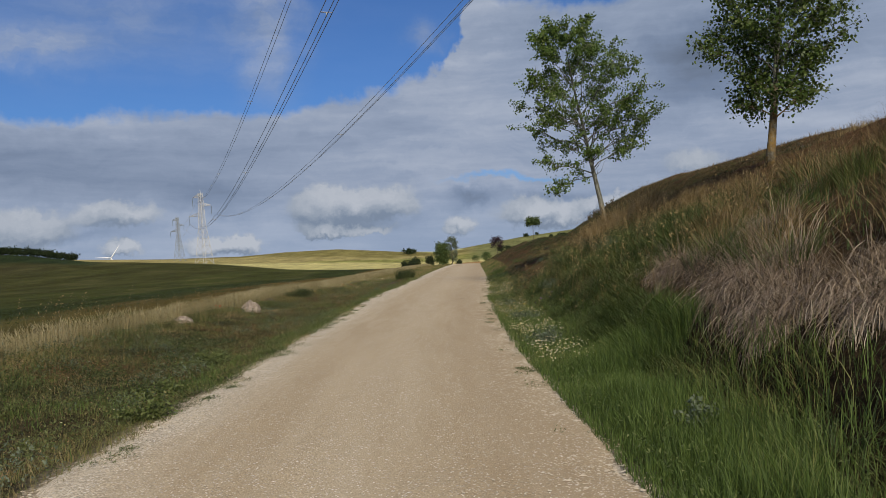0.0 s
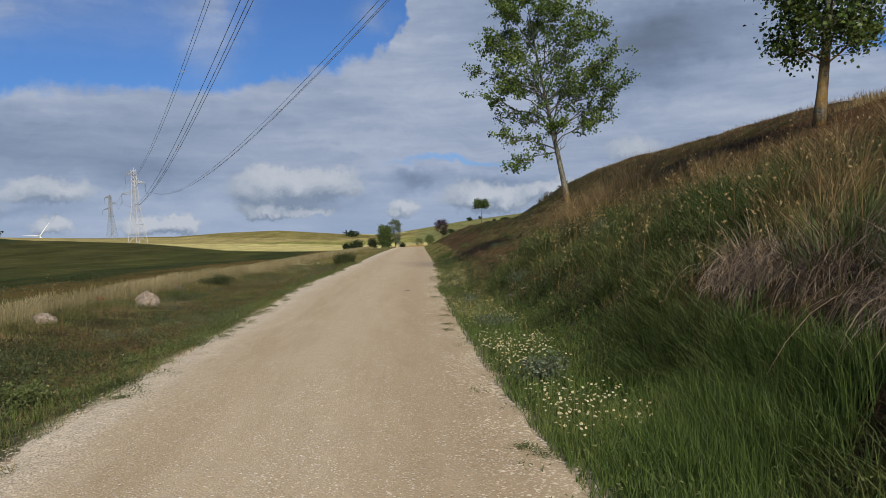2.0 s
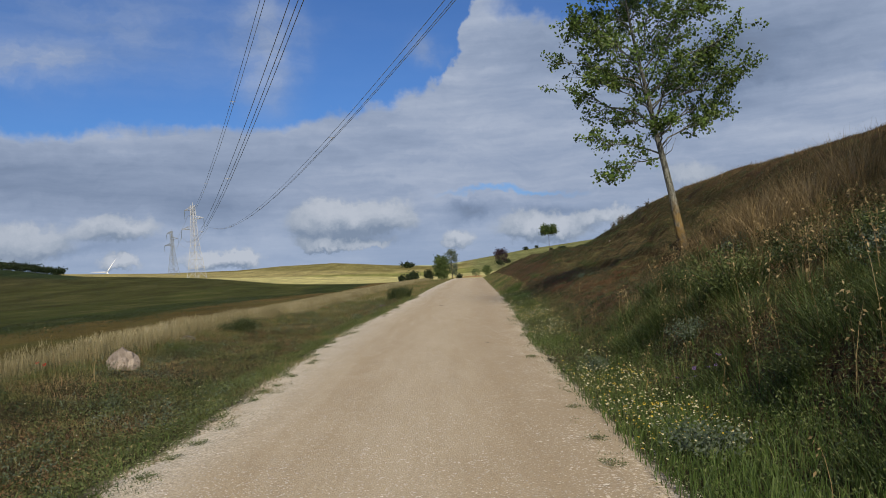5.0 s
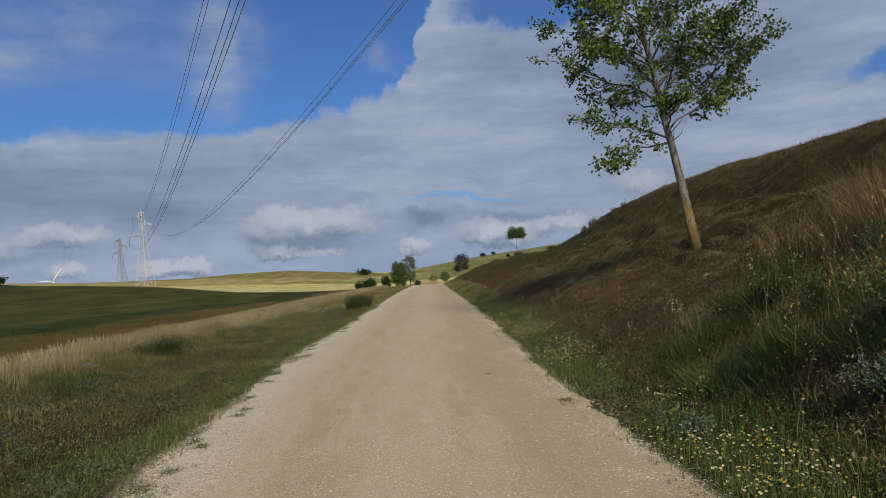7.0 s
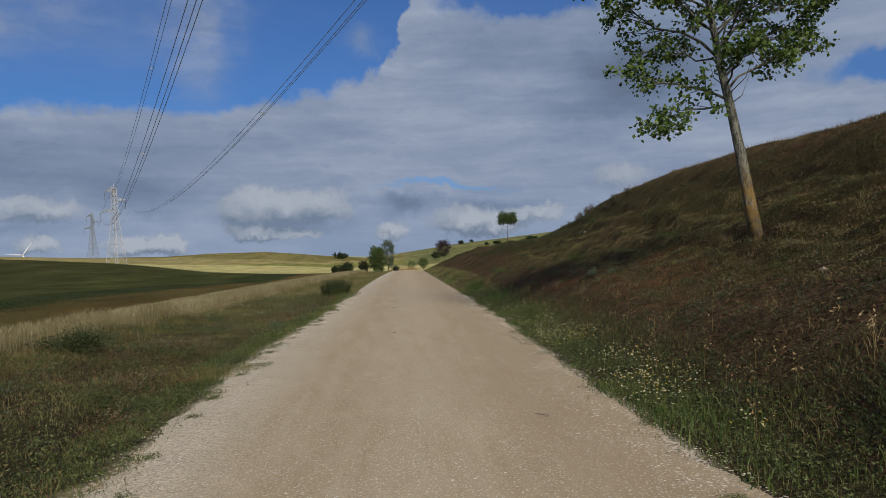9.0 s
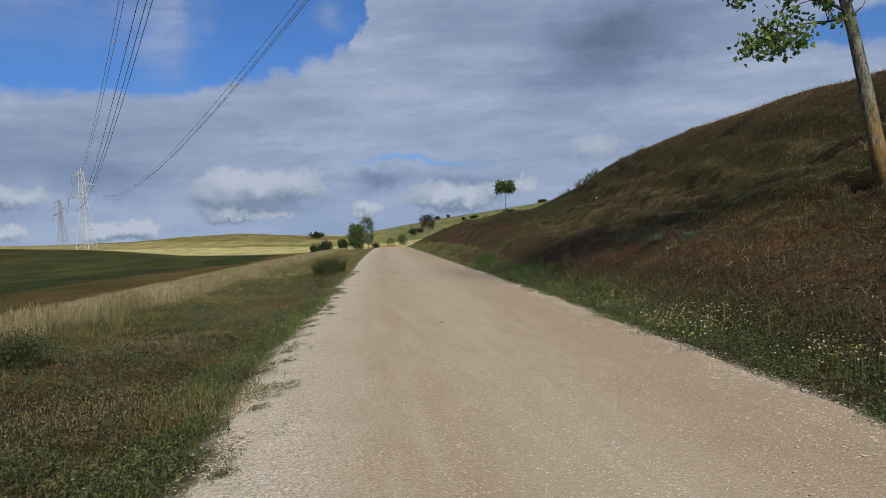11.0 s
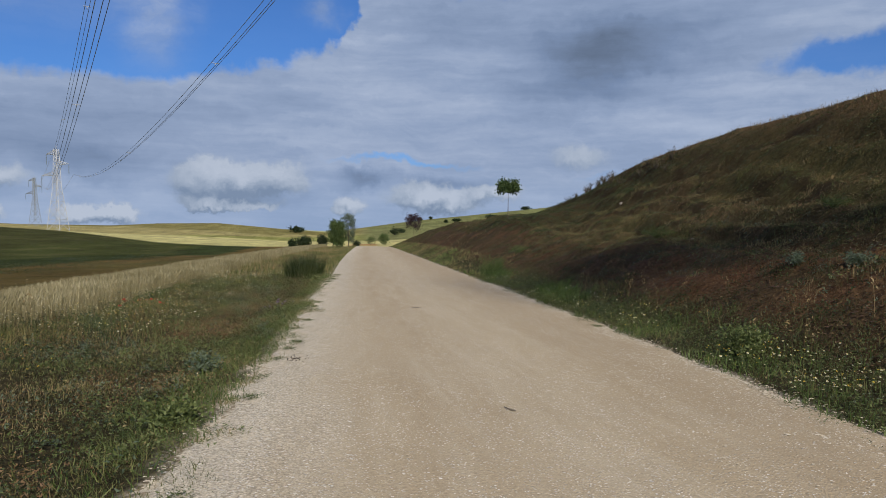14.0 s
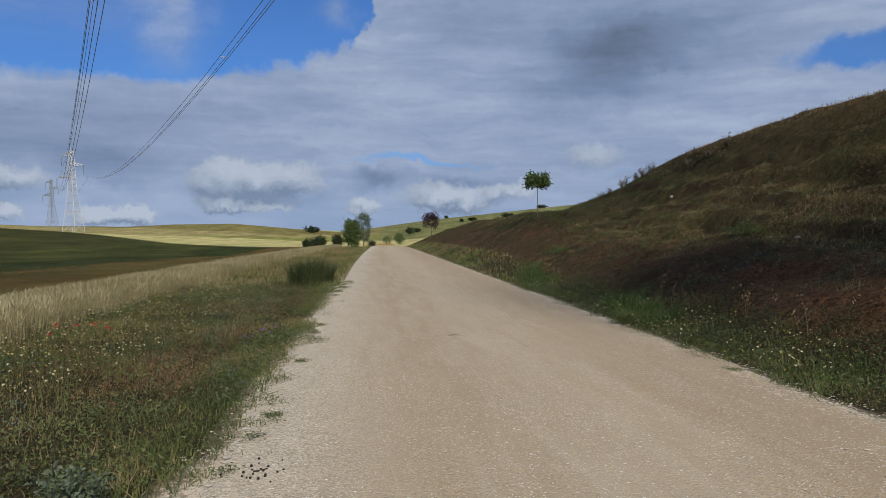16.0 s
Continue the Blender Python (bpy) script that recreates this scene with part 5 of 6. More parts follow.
for x, y, n in ((-6.17, 46.7, 7), (-5.72, 47.1, 6), (-7.1, 24.0, 2)):
    flower_plant("poppy", x, y, n, 0.12, 0.36, 0.034, POPPY, "red field poppy at the edge of the barley", "poppy")
for x, y in ((-3.05, 45.5), (-3.0, 46.2), (2.6, 19.6)):
    flower_plant("violet_flower", x, y, 9, 0.13, 0.26, 0.022, VIOLET, "low plant with small violet flowers", "wildflower")
for x, y in ((1.75, 20.3), (2.0, 23.0), (2.15, 21.4), (1.9, 18.9)):
    flower_plant("yellow_flower", x, y, 5, 0.08, 0.16, 0.02, YELLOW, "low plant with bright yellow flowers", "wildflower")


def leafy_bush(name, x, y, w, h, n, leaf, mat, label, category="bush", stem_mat=DARK_BARK):
    root = tagged(new(name), label, category)
    z = float(surface_z(x, y))
    root.location = (x, y, z - 0.02)
    V, F = [], []
    ends = []
    for i in range(14):
        a, rr = RNG.uniform(0, 6.28), RNG.uniform(0.2, 1.0)
        tip = np.array([math.cos(a) * rr * w * 0.5, math.sin(a) * rr * w * 0.5, h * (1.05 - 0.45 * rr * rr) * RNG.uniform(0.75, 1.0)])
        pts = [np.zeros(3) + [tip[0] * 0.05, tip[1] * 0.05, 0], tip * [0.35, 0.35, 0.45], tip * [0.8, 0.8, 0.8], tip]
        tube(V, F, pts, [0.03 * h, 0.022 * h, 0.012 * h, 0.004 * h], 5)
        ends.append(tip)
    part("branchwork", mesh_from("branchwork", V, F, stem_mat), root)
    ends = np.array(ends)
    pick = ends[RNG.integers(0, len(ends), n)] * RNG.uniform(0.35, 1.0, (n, 1)) + RNG.normal(0, 0.1, (n, 3)) * [w, w, h]
    pick[:, 2] = np.clip(pick[:, 2], 0.02, None)
    arr = leaf_arrays(pick, leaf, 0.5)
    part("leaves", mesh_arrays("leaves", *arr[:3], mat, arr[3]), root)
    return root


def tube(V, F, pts, rad, n=7):
    """A tapered tube through points, appended to lists of vertices and faces."""
    pts = [np.asarray(p, float) for p in pts]
    start = len(V)
    for i, (p, r) in enumerate(zip(pts, rad)):
        d = pts[min(i + 1, len(pts) - 1)] - pts[max(i - 1, 0)]
        d = d / max(np.linalg.norm(d), 1e-9)
        a = np.cross(d, [0.0, 0.0, 1.0] if abs(d[2]) < 0.9 else [1.0, 0.0, 0.0])
        a = a / np.linalg.norm(a)
        b = np.cross(d, a)
        for j in range(n):
            t = 2 * math.pi * j / n
            V.append(tuple(p + r * (math.cos(t) * a + math.sin(t) * b)))
    for i in range(len(pts) - 1):
        for j in range(n):
            q = start + i * n
            F.append((q + j, q + (j + 1) % n, q + n + (j + 1) % n, q + n + j))
    F.append(tuple(start + j for j in reversed(range(n))))
    F.append(tuple(start + (len(pts) - 1) * n + j for j in range(n)))


# ------------------------------------------------------------------ trees
def tree(name, x, y, height, r0, lean, limbs, mat, leaf, per_twig, label, bark=BARK, twigs=7, seed=1, split=0.92, jitter=1.0, droop=0.3, sink=0.05, stub=(), first=0.25):
    """Trunk with hand-set limbs. limbs: (height share, compass degrees from right, reach, rise, sag at the tip)."""
    rng = np.random.default_rng(seed)
    root = tagged(new(name), label, "tree")
    z = float(surface_z(x, y)) - sink
    root.location = (x, y, z)
    V, F = [], []
    steps_n = 10
    trunk = []
    wob = rng.normal(0, 0.012 * height, (steps_n + 1, 2)).cumsum(0) * 0.35
    for i in range(steps_n + 1):
        t = i / steps_n
        trunk.append(np.array([lean[0] * t * height + wob[i][0] * t, lean[1] * t * height + wob[i][1] * t, t * height * split]))
    rad = [r0 * (1 - 0.93 * (i / steps_n) ** 0.85) * (1.12 if i == 0 else 1.0) for i in range(steps_n + 1)]
    tube(V, F, trunk, rad, 12)

    def along(t):
        f = t / split * steps_n
        i = int(min(f, steps_n - 1))
        return trunk[i] + (trunk[i + 1] - trunk[i]) * (f - i), rad[min(i + 1, steps_n)]

    spots = []

    def twig(p, d, length, r):
        q, pts = p.copy(), [p]
        for s in range(3):
            d = d + rng.normal(0, 0.22, 3) + np.array([0, 0, 0.10 - 0.1 * droop])
            d = d / np.linalg.norm(d)
            q = q + d * length / 3
            pts.append(q)
        tube(V, F, pts, [r, r * 0.7, r * 0.45, r * 0.15], 4)
        for s in np.linspace(first, 1.0, per_twig):
            f = s * 3
            i = int(min(f, 2))
            spots.append(pts[i] + (pts[i + 1] - pts[i]) * (f - i) + rng.normal(0, leaf * 0.7 * jitter, 3))

    for share, deg, reach, rise, sag in limbs:
        p, rt = along(share)
        a = math.radians(deg)
        d = np.array([math.cos(a), math.sin(a), 0])
        pts = []
        for s in np.linspace(0, 1, 7):
            w = p + d * reach * s + np.array([0, 0, rise * s ** 0.85 - sag * s ** 2.5])
            pts.append(w + rng.normal(0, 0.025 * reach, 3) * (s > 0) * (s < 1.01))
        rl = min(rt * 0.5, 0.016 + 0.008 * reach)
        tube(V, F, pts, [rl * (1 - 0.88 * s) for s in np.linspace(0, 1, 7)], 6)
        for j in range(twigs):
            s = rng.uniform(0.15, 1.0) ** 0.8
            f = s * 6
            i = int(min(f, 5))
            q = pts[i] + (pts[i + 1] - pts[i]) * (f - i)
            ta = a + rng.choice((-1, 1)) * rng.uniform(0.3, 1.2)
            td = np.array([math.cos(ta), math.sin(ta), rng.uniform(-0.35, 0.75)])
            twig(q, td / np.linalg.norm(td), (0.30 + 0.24 * rng.random()) * max(reach, 1.2) * (1.15 - 0.5 * s), rl * 0.35)
        twig(pts[-1], d + np.array([0, 0, 0.2]), 0.3 * reach, rl * 0.3)
    for share, deg, length in stub:
        p, rt = along(share)
        a = math.radians(deg)
        tube(V, F, [p, p + np.array([math.cos(a), math.sin(a), 0.7]) * length * 0.5, p + np.array([math.cos(a) * 1.1, math.sin(a) * 1.1, 1.5]) * length * 0.75], [0.018, 0.012, 0.004], 4)
    part("trunk", mesh_from("trunk", V, F, bark), root)
    arr = leaf_arrays(np.array(spots), leaf, 0.78, 0.0, rng.random(len(spots)), droop)
    part("crown", mesh_arrays("crown", *arr[:3], mat, arr[3]), root)
    return root


def ring_limbs(n, low, high, shape, rise, seed, sag=0.2):
    """Limbs in a spiral up the trunk; shape: (height shares, reaches)."""
    rng = np.random.default_rng(seed)
    out = []
    for i in range(n):
        s = low + (high - low) * (i + rng.random() * 0.6) / n
        reach = float(np.interp(s, *shape)) * rng.uniform(0.8, 1.12)
        out.append((s, i * 137.5 + rng.uniform(-20, 20), reach, reach * rise * rng.uniform(0.7, 1.25), sag * reach * rng.random()))
    return out


POPLAR_SHAPE = ([0.3, 0.42, 0.55, 0.7, 0.85, 0.95], [1.85, 2.55, 2.5, 2.05, 1.42, 0.8])
poplar_limbs = [(0.30, 195, 2.1, -0.1, 0.8), (0.31, 172, 2.4, 0.9, 0.3), (0.33, 8, 2.3, 1.5, 0.5), (0.36, 20, 2.7, 1.9, 0.5), (0.34, 265, 1.7, 0.8, 0.4), (0.40, 185, 3.0, 1.6, 0.3), (0.52, 178, 2.8, 1.3, 0.2), (0.62, 190, 2.4, 1.1, 0.2), (0.42, 350, 3.0, 2.0, 0.4), (0.46, 10, 3.0, 1.7, 0.3), (0.5, 325, 3.2, 2.0, 0.2)]
tree("poplar_tree", 8.24, 37.6, 11.2, 0.165, (-0.165, 0.02), poplar_limbs + ring_limbs(36, 0.36, 0.93, POPLAR_SHAPE, 0.85, 5), POPLAR, 0.114, 27,
     "young poplar with airy green crown and lichened leaning trunk", BARK, 19, 3, jitter=1.05, first=0.5, stub=[(0.29, 60, 0.8), (0.32, 300, 1.0), (0.34, 100, 0.9), (0.36, 20, 1.1), (0.3, 10, 0.7), (0.38, 340, 0.9)])
ASH_SHAPE = ([0.15, 0.3, 0.55, 0.8, 0.95], [0.7, 1.1, 1.3, 1.05, 0.55])
tree("ash_tree", 7.15, 16.5, 6.0, 0.10, (0.11, 0.0), ring_limbs(38, 0.15, 0.92, ASH_SHAPE, 0.95, 8) + [(0.25, 5, 1.7, 1.6, 0.1), (0.25, 175, 1.4, 1.3, 0.1)], ASHLEAF, 0.08, 21,
     "small dense dark green tree on top of the bank", BARK, 24, 4, jitter=1.8)
LOLLIPOP = ([0.55, 0.65, 0.8, 0.95], [0.42, 0.52, 0.50, 0.36])
tree("round_headed_tree", 9.5, 79.5, 2.75, 0.04, (0.0, 0.0), ring_limbs(28, 0.68, 0.9, LOLLIPOP, 0.2, 9), FARLEAF, 0.12, 11, "small round-headed tree on a thin bare stem", DARK_BARK, 8, 5, jitter=0.8)
tree("purple_leaved_tree", 10.4, 144.0, 3.3, 0.06, (-0.06, 0.0), ring_limbs(22, 0.38, 0.92, ([0.38, 0.6, 0.95], [0.8, 1.0, 0.55]), 0.6, 10), PURPLE, 0.15, 10, "small purple-leaved plum tree by the road", DARK_BARK, 8, 6, jitter=1.6)
tree("broad_tree", -0.3, 236.0, 7.6, 0.2, (0.02, 0.0), ring_limbs(36, 0.10, 0.9, ([0.1, 0.3, 0.55, 0.75, 0.95], [1.5, 1.9, 1.9, 1.5, 0.7]), 0.6, 11), FARLEAF, 0.36, 13, "broad bushy green tree beyond the brow of the road", DARK_BARK, 10, 7, jitter=1.4, sink=0.4)
tree("airy_tree", 2.9, 238.0, 9.4, 0.16, (0.02, 0.0), ring_limbs(34, 0.16, 0.94, ([0.1, 0.3, 0.5, 0.75, 0.95], [1.0, 1.5, 1.8, 1.5, 0.7]), 0.8, 21), SAGE, 0.26, 9, "tall airy grey-green tree beside the bushy one", DARK_BARK, 9, 17, jitter=1.6, sink=0.4)
tree("field_tree", 19.0, 330.0, 4.6, 0.12, (0.0, 0.0), ring_limbs(22, 0.15, 0.92, ([0.1, 0.5, 0.95], [1.5, 1.8, 0.7]), 0.5, 12), FARLEAF, 0.32, 7, "rounded tree among the far fields", DARK_BARK, 8, 8, jitter=1.6, sink=0.3)
tree("field_tree", 14.5, 345.0, 3.6, 0.1, (0.1, 0.0), ring_limbs(16, 0.2, 0.92, ([0.1, 0.5, 0.95], [1.3, 1.7, 0.7]), 0.5, 13), FARLEAF, 0.34, 4, "thin pale tree among the far fields", DARK_BARK, 6, 9, jitter=1.6, sink=0.3)
for x, y, w, h, n in ((-9.0, 236, 5.6, 3.4, 2200), (-11.9, 238, 3.2, 2.4, 1100), (-4.0, 237, 3.2, 3.6, 1300), (5.2, 238, 2.2, 2.0, 500)):
    leafy_bush("dark_bush", x, y, w, h, n, 0.42, BUSH, "dark green bush beyond the brow of the road")
for az, r, w, h in ((-2.6, 760, 17, 5.5), (4.5, 620, 8, 6), (5.0, 640, 6, 3.5), (8.3, 740, 5, 3), (9.1, 745, 9, 2.6), (11.6, 750, 12, 3), (6.4, 820, 7, 3.5), (7.2, 830, 5, 3), (14.2, 860, 12, 3)):
    leafy_bush("far_hedge", r * math.sin(radians(az)), 15 + r * math.cos(radians(az)), w, h, 420, w * 0.11 + 0.4, BUSH, "dark hedge bush on the far fields")
for i in range(15):
    az, r = -26.9 - 0.7 * i, 403
    leafy_bush("far_hedge", r * math.sin(radians(az)), 15 + r * math.cos(radians(az)), 9.0, 3.4 + 0.06 * i, 900, 1.0, BUSH, "dark bush in a long far hedge")

# low shrubs and plants by the road
for x, y, w, h, n, mat, lab in ((-6.6, 34.7, 1.7, 0.5, 1500, DARKHERB, "low dark green bush on the verge"),
                                (3.0, 39.2, 0.95, 0.45, 900, WEED, "dark leafy plant at the road edge"), (5.37, 41.75, 0.4, 0.22, 260, SAGE, "pale grey-green plant on the bare bank"), (5.68, 40.67, 0.5, 0.26, 320, SAGE, "pale grey-green plant on the bare bank"), (2.9, 47.5, 0.6, 0.3, 260, WEED, "green leafy plant at the road edge"),
                                (1.8, 17.2, 0.8, 0.34, 420, SAGE, "grey-green leafy plant at the road edge"), (1.6, 12.2, 0.75, 0.36, 380, SAGE, "grey-green leafy plant at the road edge"),
                                (1.95, 22.2, 0.6, 0.3, 260, SAGE, "grey-green thistle plant at the road edge"), (3.5, 21.0, 1.3, 0.75, 700, WEED, "tall leafy weed on the bank"),
                                (4.4, 18.6, 0.9, 0.5, 600, WEED, "green leafy shrub on the bank"), (7.6, 52.0, 1.2, 0.4, 420, RUSH, "low dark shrub on the hillside"),
                                (9.4, 46.5, 0.9, 0.35, 300, RUSH, "low dark shrub on the hillside"), (3.9, 57.0, 1.6, 0.45, 700, LUSH, "green grass clump at the foot of the hill"),
                                (6.1, 63.0, 1.4, 0.4, 420, RUSH, "low dark shrub on the hillside"), (-3.0, 7.6, 0.6, 0.25, 420, WEED, "low dark green weed at the road edge"),
                                (-3.55, 9.4, 0.7, 0.25, 420, WEED, "low dark green weed at the road edge"), (-3.45, 39.2, 0.5, 0.3, 240, SAGE, "grey-green thistle at the road edge"),
                                (1.94, 5.93, 0.4, 0.34, 200, SAGE, "grey-green leafy plant among the lush grass"), (-3.3, 36.8, 0.7, 0.22, 420, WEED, "low dark green weed at the road edge"), (-4.0, 13.0, 0.8, 0.3, 420, WEED, "low dark green weed on the verge")):
    leafy_bush("roadside_plant", x, y, w, h, int(n * 2.2), 0.042, mat, lab, "plant", WEED)
for i in range(13):
    y = 17.5 + 8.2 * (i + 0.5 * RNG.random()) / 13
    d = RNG.uniform(1.5, 3.4)
    leafy_bush("bank_shrub", float(road_right(y)) + d, y, RNG.uniform(0.6, 1.0), RNG.uniform(0.35, 0.55), 1100, 0.032, (DARKHERB, SAGE, DARKHERB, HILL)[i % 4], ("low tangled dark green shrub on the bank", "grey-green leafy shrub on the bank", "low tangled dark green shrub on the bank", "low brown and olive shrub on the bank")[i % 4], "shrub", WEED)
broom = joined([tussock(-3.0 + dx, 60.0 + dy, 520, 0.34, h, 0.010, 0.35, seg=3) for dx, dy, h in ((0, 0, 1.1), (0.35, 0.3, 0.95), (-0.4, 0.4, 1.05), (0.1, -0.5, 0.8), (-0.2, 1.2, 1.1))])
tagged(new("broom_bush", mesh_arrays("broom_bush", *broom[:3], DARKHERB, broom[3])), "dense dark green broom bush on the verge", "bush")
for x, y, n, h, mat, lab in ((4.45, 60.8, 700, 0.55, RUSH, "dense dark green rush clump at the foot of the hill"), (4.2, 59.6, 500, 0.42, RUSH, "dense dark green rush clump at the foot of the hill"), (3.6, 48.6, 420, 0.38, LUSH, "bright green grass clump at the foot of the hill"), (3.75, 49.8, 420, 0.42, LUSH, "bright green grass clump at the foot of the hill"), (3.5, 47.4, 300, 0.3, LUSH, "bright green grass clump at the foot of the hill")):
    clump("grass_clump", tussock(x, y, n, 0.42, h, 0.010, 0.5, seg=3), mat, lab, "grass clumps at the foot of the hill")
for i in range(16):
    t = i / 15
    leafy_bush("brow_shrub", 14.8 + 1.2 * t + RNG.normal(0, 0.4), 66 + 20 * t, RNG.uniform(0.5, 1.0), RNG.uniform(0.35, 0.75), 70, 0.09, HILL, "thin scrubby shrub on the brow of the hill", "shrub")


# ------------------------------------------------------------------ stones
def boulder(name, x, y, w, d, h, seed, label, mat=STONE, up=0.72, cat="rock"):
    bm = bmesh.new()
    bmesh.ops.create_icosphere(bm, subdivisions=3, radius=1.0)
    for v in bm.verts:
        n = noise.noise(v.co * 1.1 + Vector((seed, 0, 0))) * 0.22 + noise.noise(v.co * 2.7 + Vector((0, seed, 0))) * 0.22 + noise.noise(v.co * 7 + Vector((0, seed, 4))) * 0.07
        v.co = v.co * (1 + n)
        v.co.x, v.co.y, v.co.z = v.co.x * w / 2, v.co.y * d / 2, max(v.co.z, -0.6) * h * 0.6
    me = bpy.data.meshes.new(name)
    bm.to_mesh(me)
    bm.free()
    me.materials.append(mat)
    ob = new(name, me)
    ob.location = (x, y, float(surface_z(x, y)) + h * 0.6 * (up - 0.6))
    return tagged(ob, label, cat)


boulder("boulder", -6.65, 26.2, 0.62, 0.55, 0.62, 1.0, "weathered pinkish-grey limestone boulder in the verge")
boulder("boulder", -7.3, 21.2, 0.6, 0.5, 0.32, 2.3, "half-buried grey limestone boulder in the verge")
boulder("boulder", -7.3, 31.9, 0.5, 0.4, 0.2, 4.1, "small half-buried dark grey boulder beside the barley", DARK_STONE)
for x, y, w, s in ((5.6, 30.6, 0.14, 3), (7.7, 50.0, 0.16, 8), (12.0, 66.0, 0.24, 14), (12.8, 67.5, 0.2, 15)):
    boulder("hillside_stone", x, y, w, w * 0.8, w * 0.6, s, "pale stone lying on the brown hillside", STONE, 0.8, "stone")


def pebbles(name, n, place_at, s0, s1, mat, label, sink=0.3):
    """Many small angular stones in one mesh."""
    x, y = place_at(n)
    n = len(x)
    s = s0 * (s1 / s0) ** (RNG.random(n) ** 2.2)
    base = np.array([[1, 0, 0], [0.2, 1, 0.1], [-1, 0.1, 0], [-0.1, -1, 0], [0.1, 0.1, 0.75]])
    co = base[None] * RNG.uniform(0.6, 1.25, (n, 5, 1)) * s[:, None, None] * np.array([1, 1, 0.34])
    a = RNG.uniform(0, 6.28, n)
    c, q = np.cos(a)[:, None], np.sin(a)[:, None]
    co = np.stack([co[..., 0] * c - co[..., 1] * q, co[..., 0] * q + co[..., 1] * c, co[..., 2]], -1)
    co += np.stack([x, y, surface_z(x, y) + s * (0.45 - sink)], -1)[:, None]
    f = np.array([0, 1, 4, 1, 2, 4, 2, 3, 4, 3, 0, 4])
    loops = (np.arange(n)[:, None] * 5 + f[None]).ravel()
    return tagged(new(name, mesh_arrays(name, co.reshape(-1, 3), loops, np.full(4 * n, 3), mat, np.repeat(RNG.random(n), 5))), label, "gravel", kind="stuff")


def road_spots(n):
    y = 2.2 + 52 * RNG.random(n) ** 1.15
    u = RNG.random(n)
    side = RNG.random(n)
    u = np.where(side < 0.25, 0.12 * np.abs(RNG.normal(0, 1, n)), np.where(side < 0.45, 1 - 0.09 * np.abs(RNG.normal(0, 1, n)), u)) 
    u = np.clip(u, -0.04, 1.05)
    return road_left(y) + (road_right(y) - road_left(y)) * u, y


def edge_spots(n):
    y = 2.2 + 54 * RNG.random(n)
    out = np.abs(RNG.normal(0, 0.34, n)) - 0.34 * RNG.random(n)
    return np.where(RNG.random(n) < 0.54, road_left(y) + out, road_right(y) - 0.9 * out), y


pebbles("gravel_stones", 50000, road_spots, 0.0035, 0.012, PEBBLE, "loose chalky gravel grit on the road", 0.38)
pebbles("edge_stones", 40000, edge_spots, 0.005, 0.019, PEBBLE, "loose chalky stones along the road edges", 0.35)
pebbles("coarse_stones", 8000, edge_spots, 0.010, 0.028, PEBBLE, "coarser pale limestone pieces strewn along the road edges", 0.35)
pebbles("soil_clods", 26000, lambda n: (lambda x, y, d: (x, y))(*scatter(n, 1.0, 4.6, 16, 56, 1)), 0.012, 0.045, CLOD, "crumbly brown soil clods on the bare bank", 0.4)

# tufts of weed growing on the gravel's edge
edge_tufts = []
for i in range(44):
    y = RNG.uniform(3, 58)
    left = RNG.random() < 0.8
    x = road_left(y) + abs(RNG.normal(0, 0.13)) if left else road_right(y) - abs(RNG.normal(0, 0.1))
    n = int(RNG.uniform(160, 300))
    lx, ly = x + RNG.normal(0, 0.05, n), y + RNG.normal(0, 0.06, n)
    edge_tufts.append(leaf_arrays(np.stack([lx, ly, surface_z(lx, ly) + RNG.uniform(0.0, 0.03, n)], -1), 0.02, 0.45, 0.4))
stuff("edge_weeds", joined(edge_tufts), WEED, "flat green weeds creeping onto the gravel", "weeds")

# droppings and twigs on the road
drop = tagged(new("droppings"), "small dark animal droppings on the gravel", "droppings", kind="stuff")
drop.location = (-2.45, 39.5, float(surface_z(-2.45, 39.5)))
for i in range(26):
    bm = bmesh.new()
    bmesh.ops.create_icosphere(bm, subdivisions=1, radius=RNG.uniform(0.006, 0.011))
    me = bpy.data.meshes.new("pellet")
    bm.to_mesh(me)
    bm.free()
    me.materials.append(DUNG)
    p = part("pellet", me, drop)
    p.location = (RNG.normal(0, 0.06), RNG.normal(0, 0.10), 0.006)
for x, y, L, a in ((-0.32, 45.7, 0.22, 0.1), (0.62, 27.3, 0.15, 2.6), (-0.6, 36.5, 0.16, 2.0)):
    V, F = [], []
    tube(V, F, [(-L / 2, 0, 0.008), (0, 0.015, 0.012), (L / 2, -0.01, 0.008)], [0.007, 0.006, 0.003], 6)
    ob = tagged(new("twig", mesh_from("twig", V, F, TWIG)), "short dry twig lying on the gravel", "twig")
    ob.matrix_basis = pose(x, y, float(surface_z(x, y)) + 0.002, 0, 0, math.degrees(a))


# ------------------------------------------------------------------ power line
def beam(V, F, a, b, t):
    tube(V, F, [a, b], [t, t], 4)


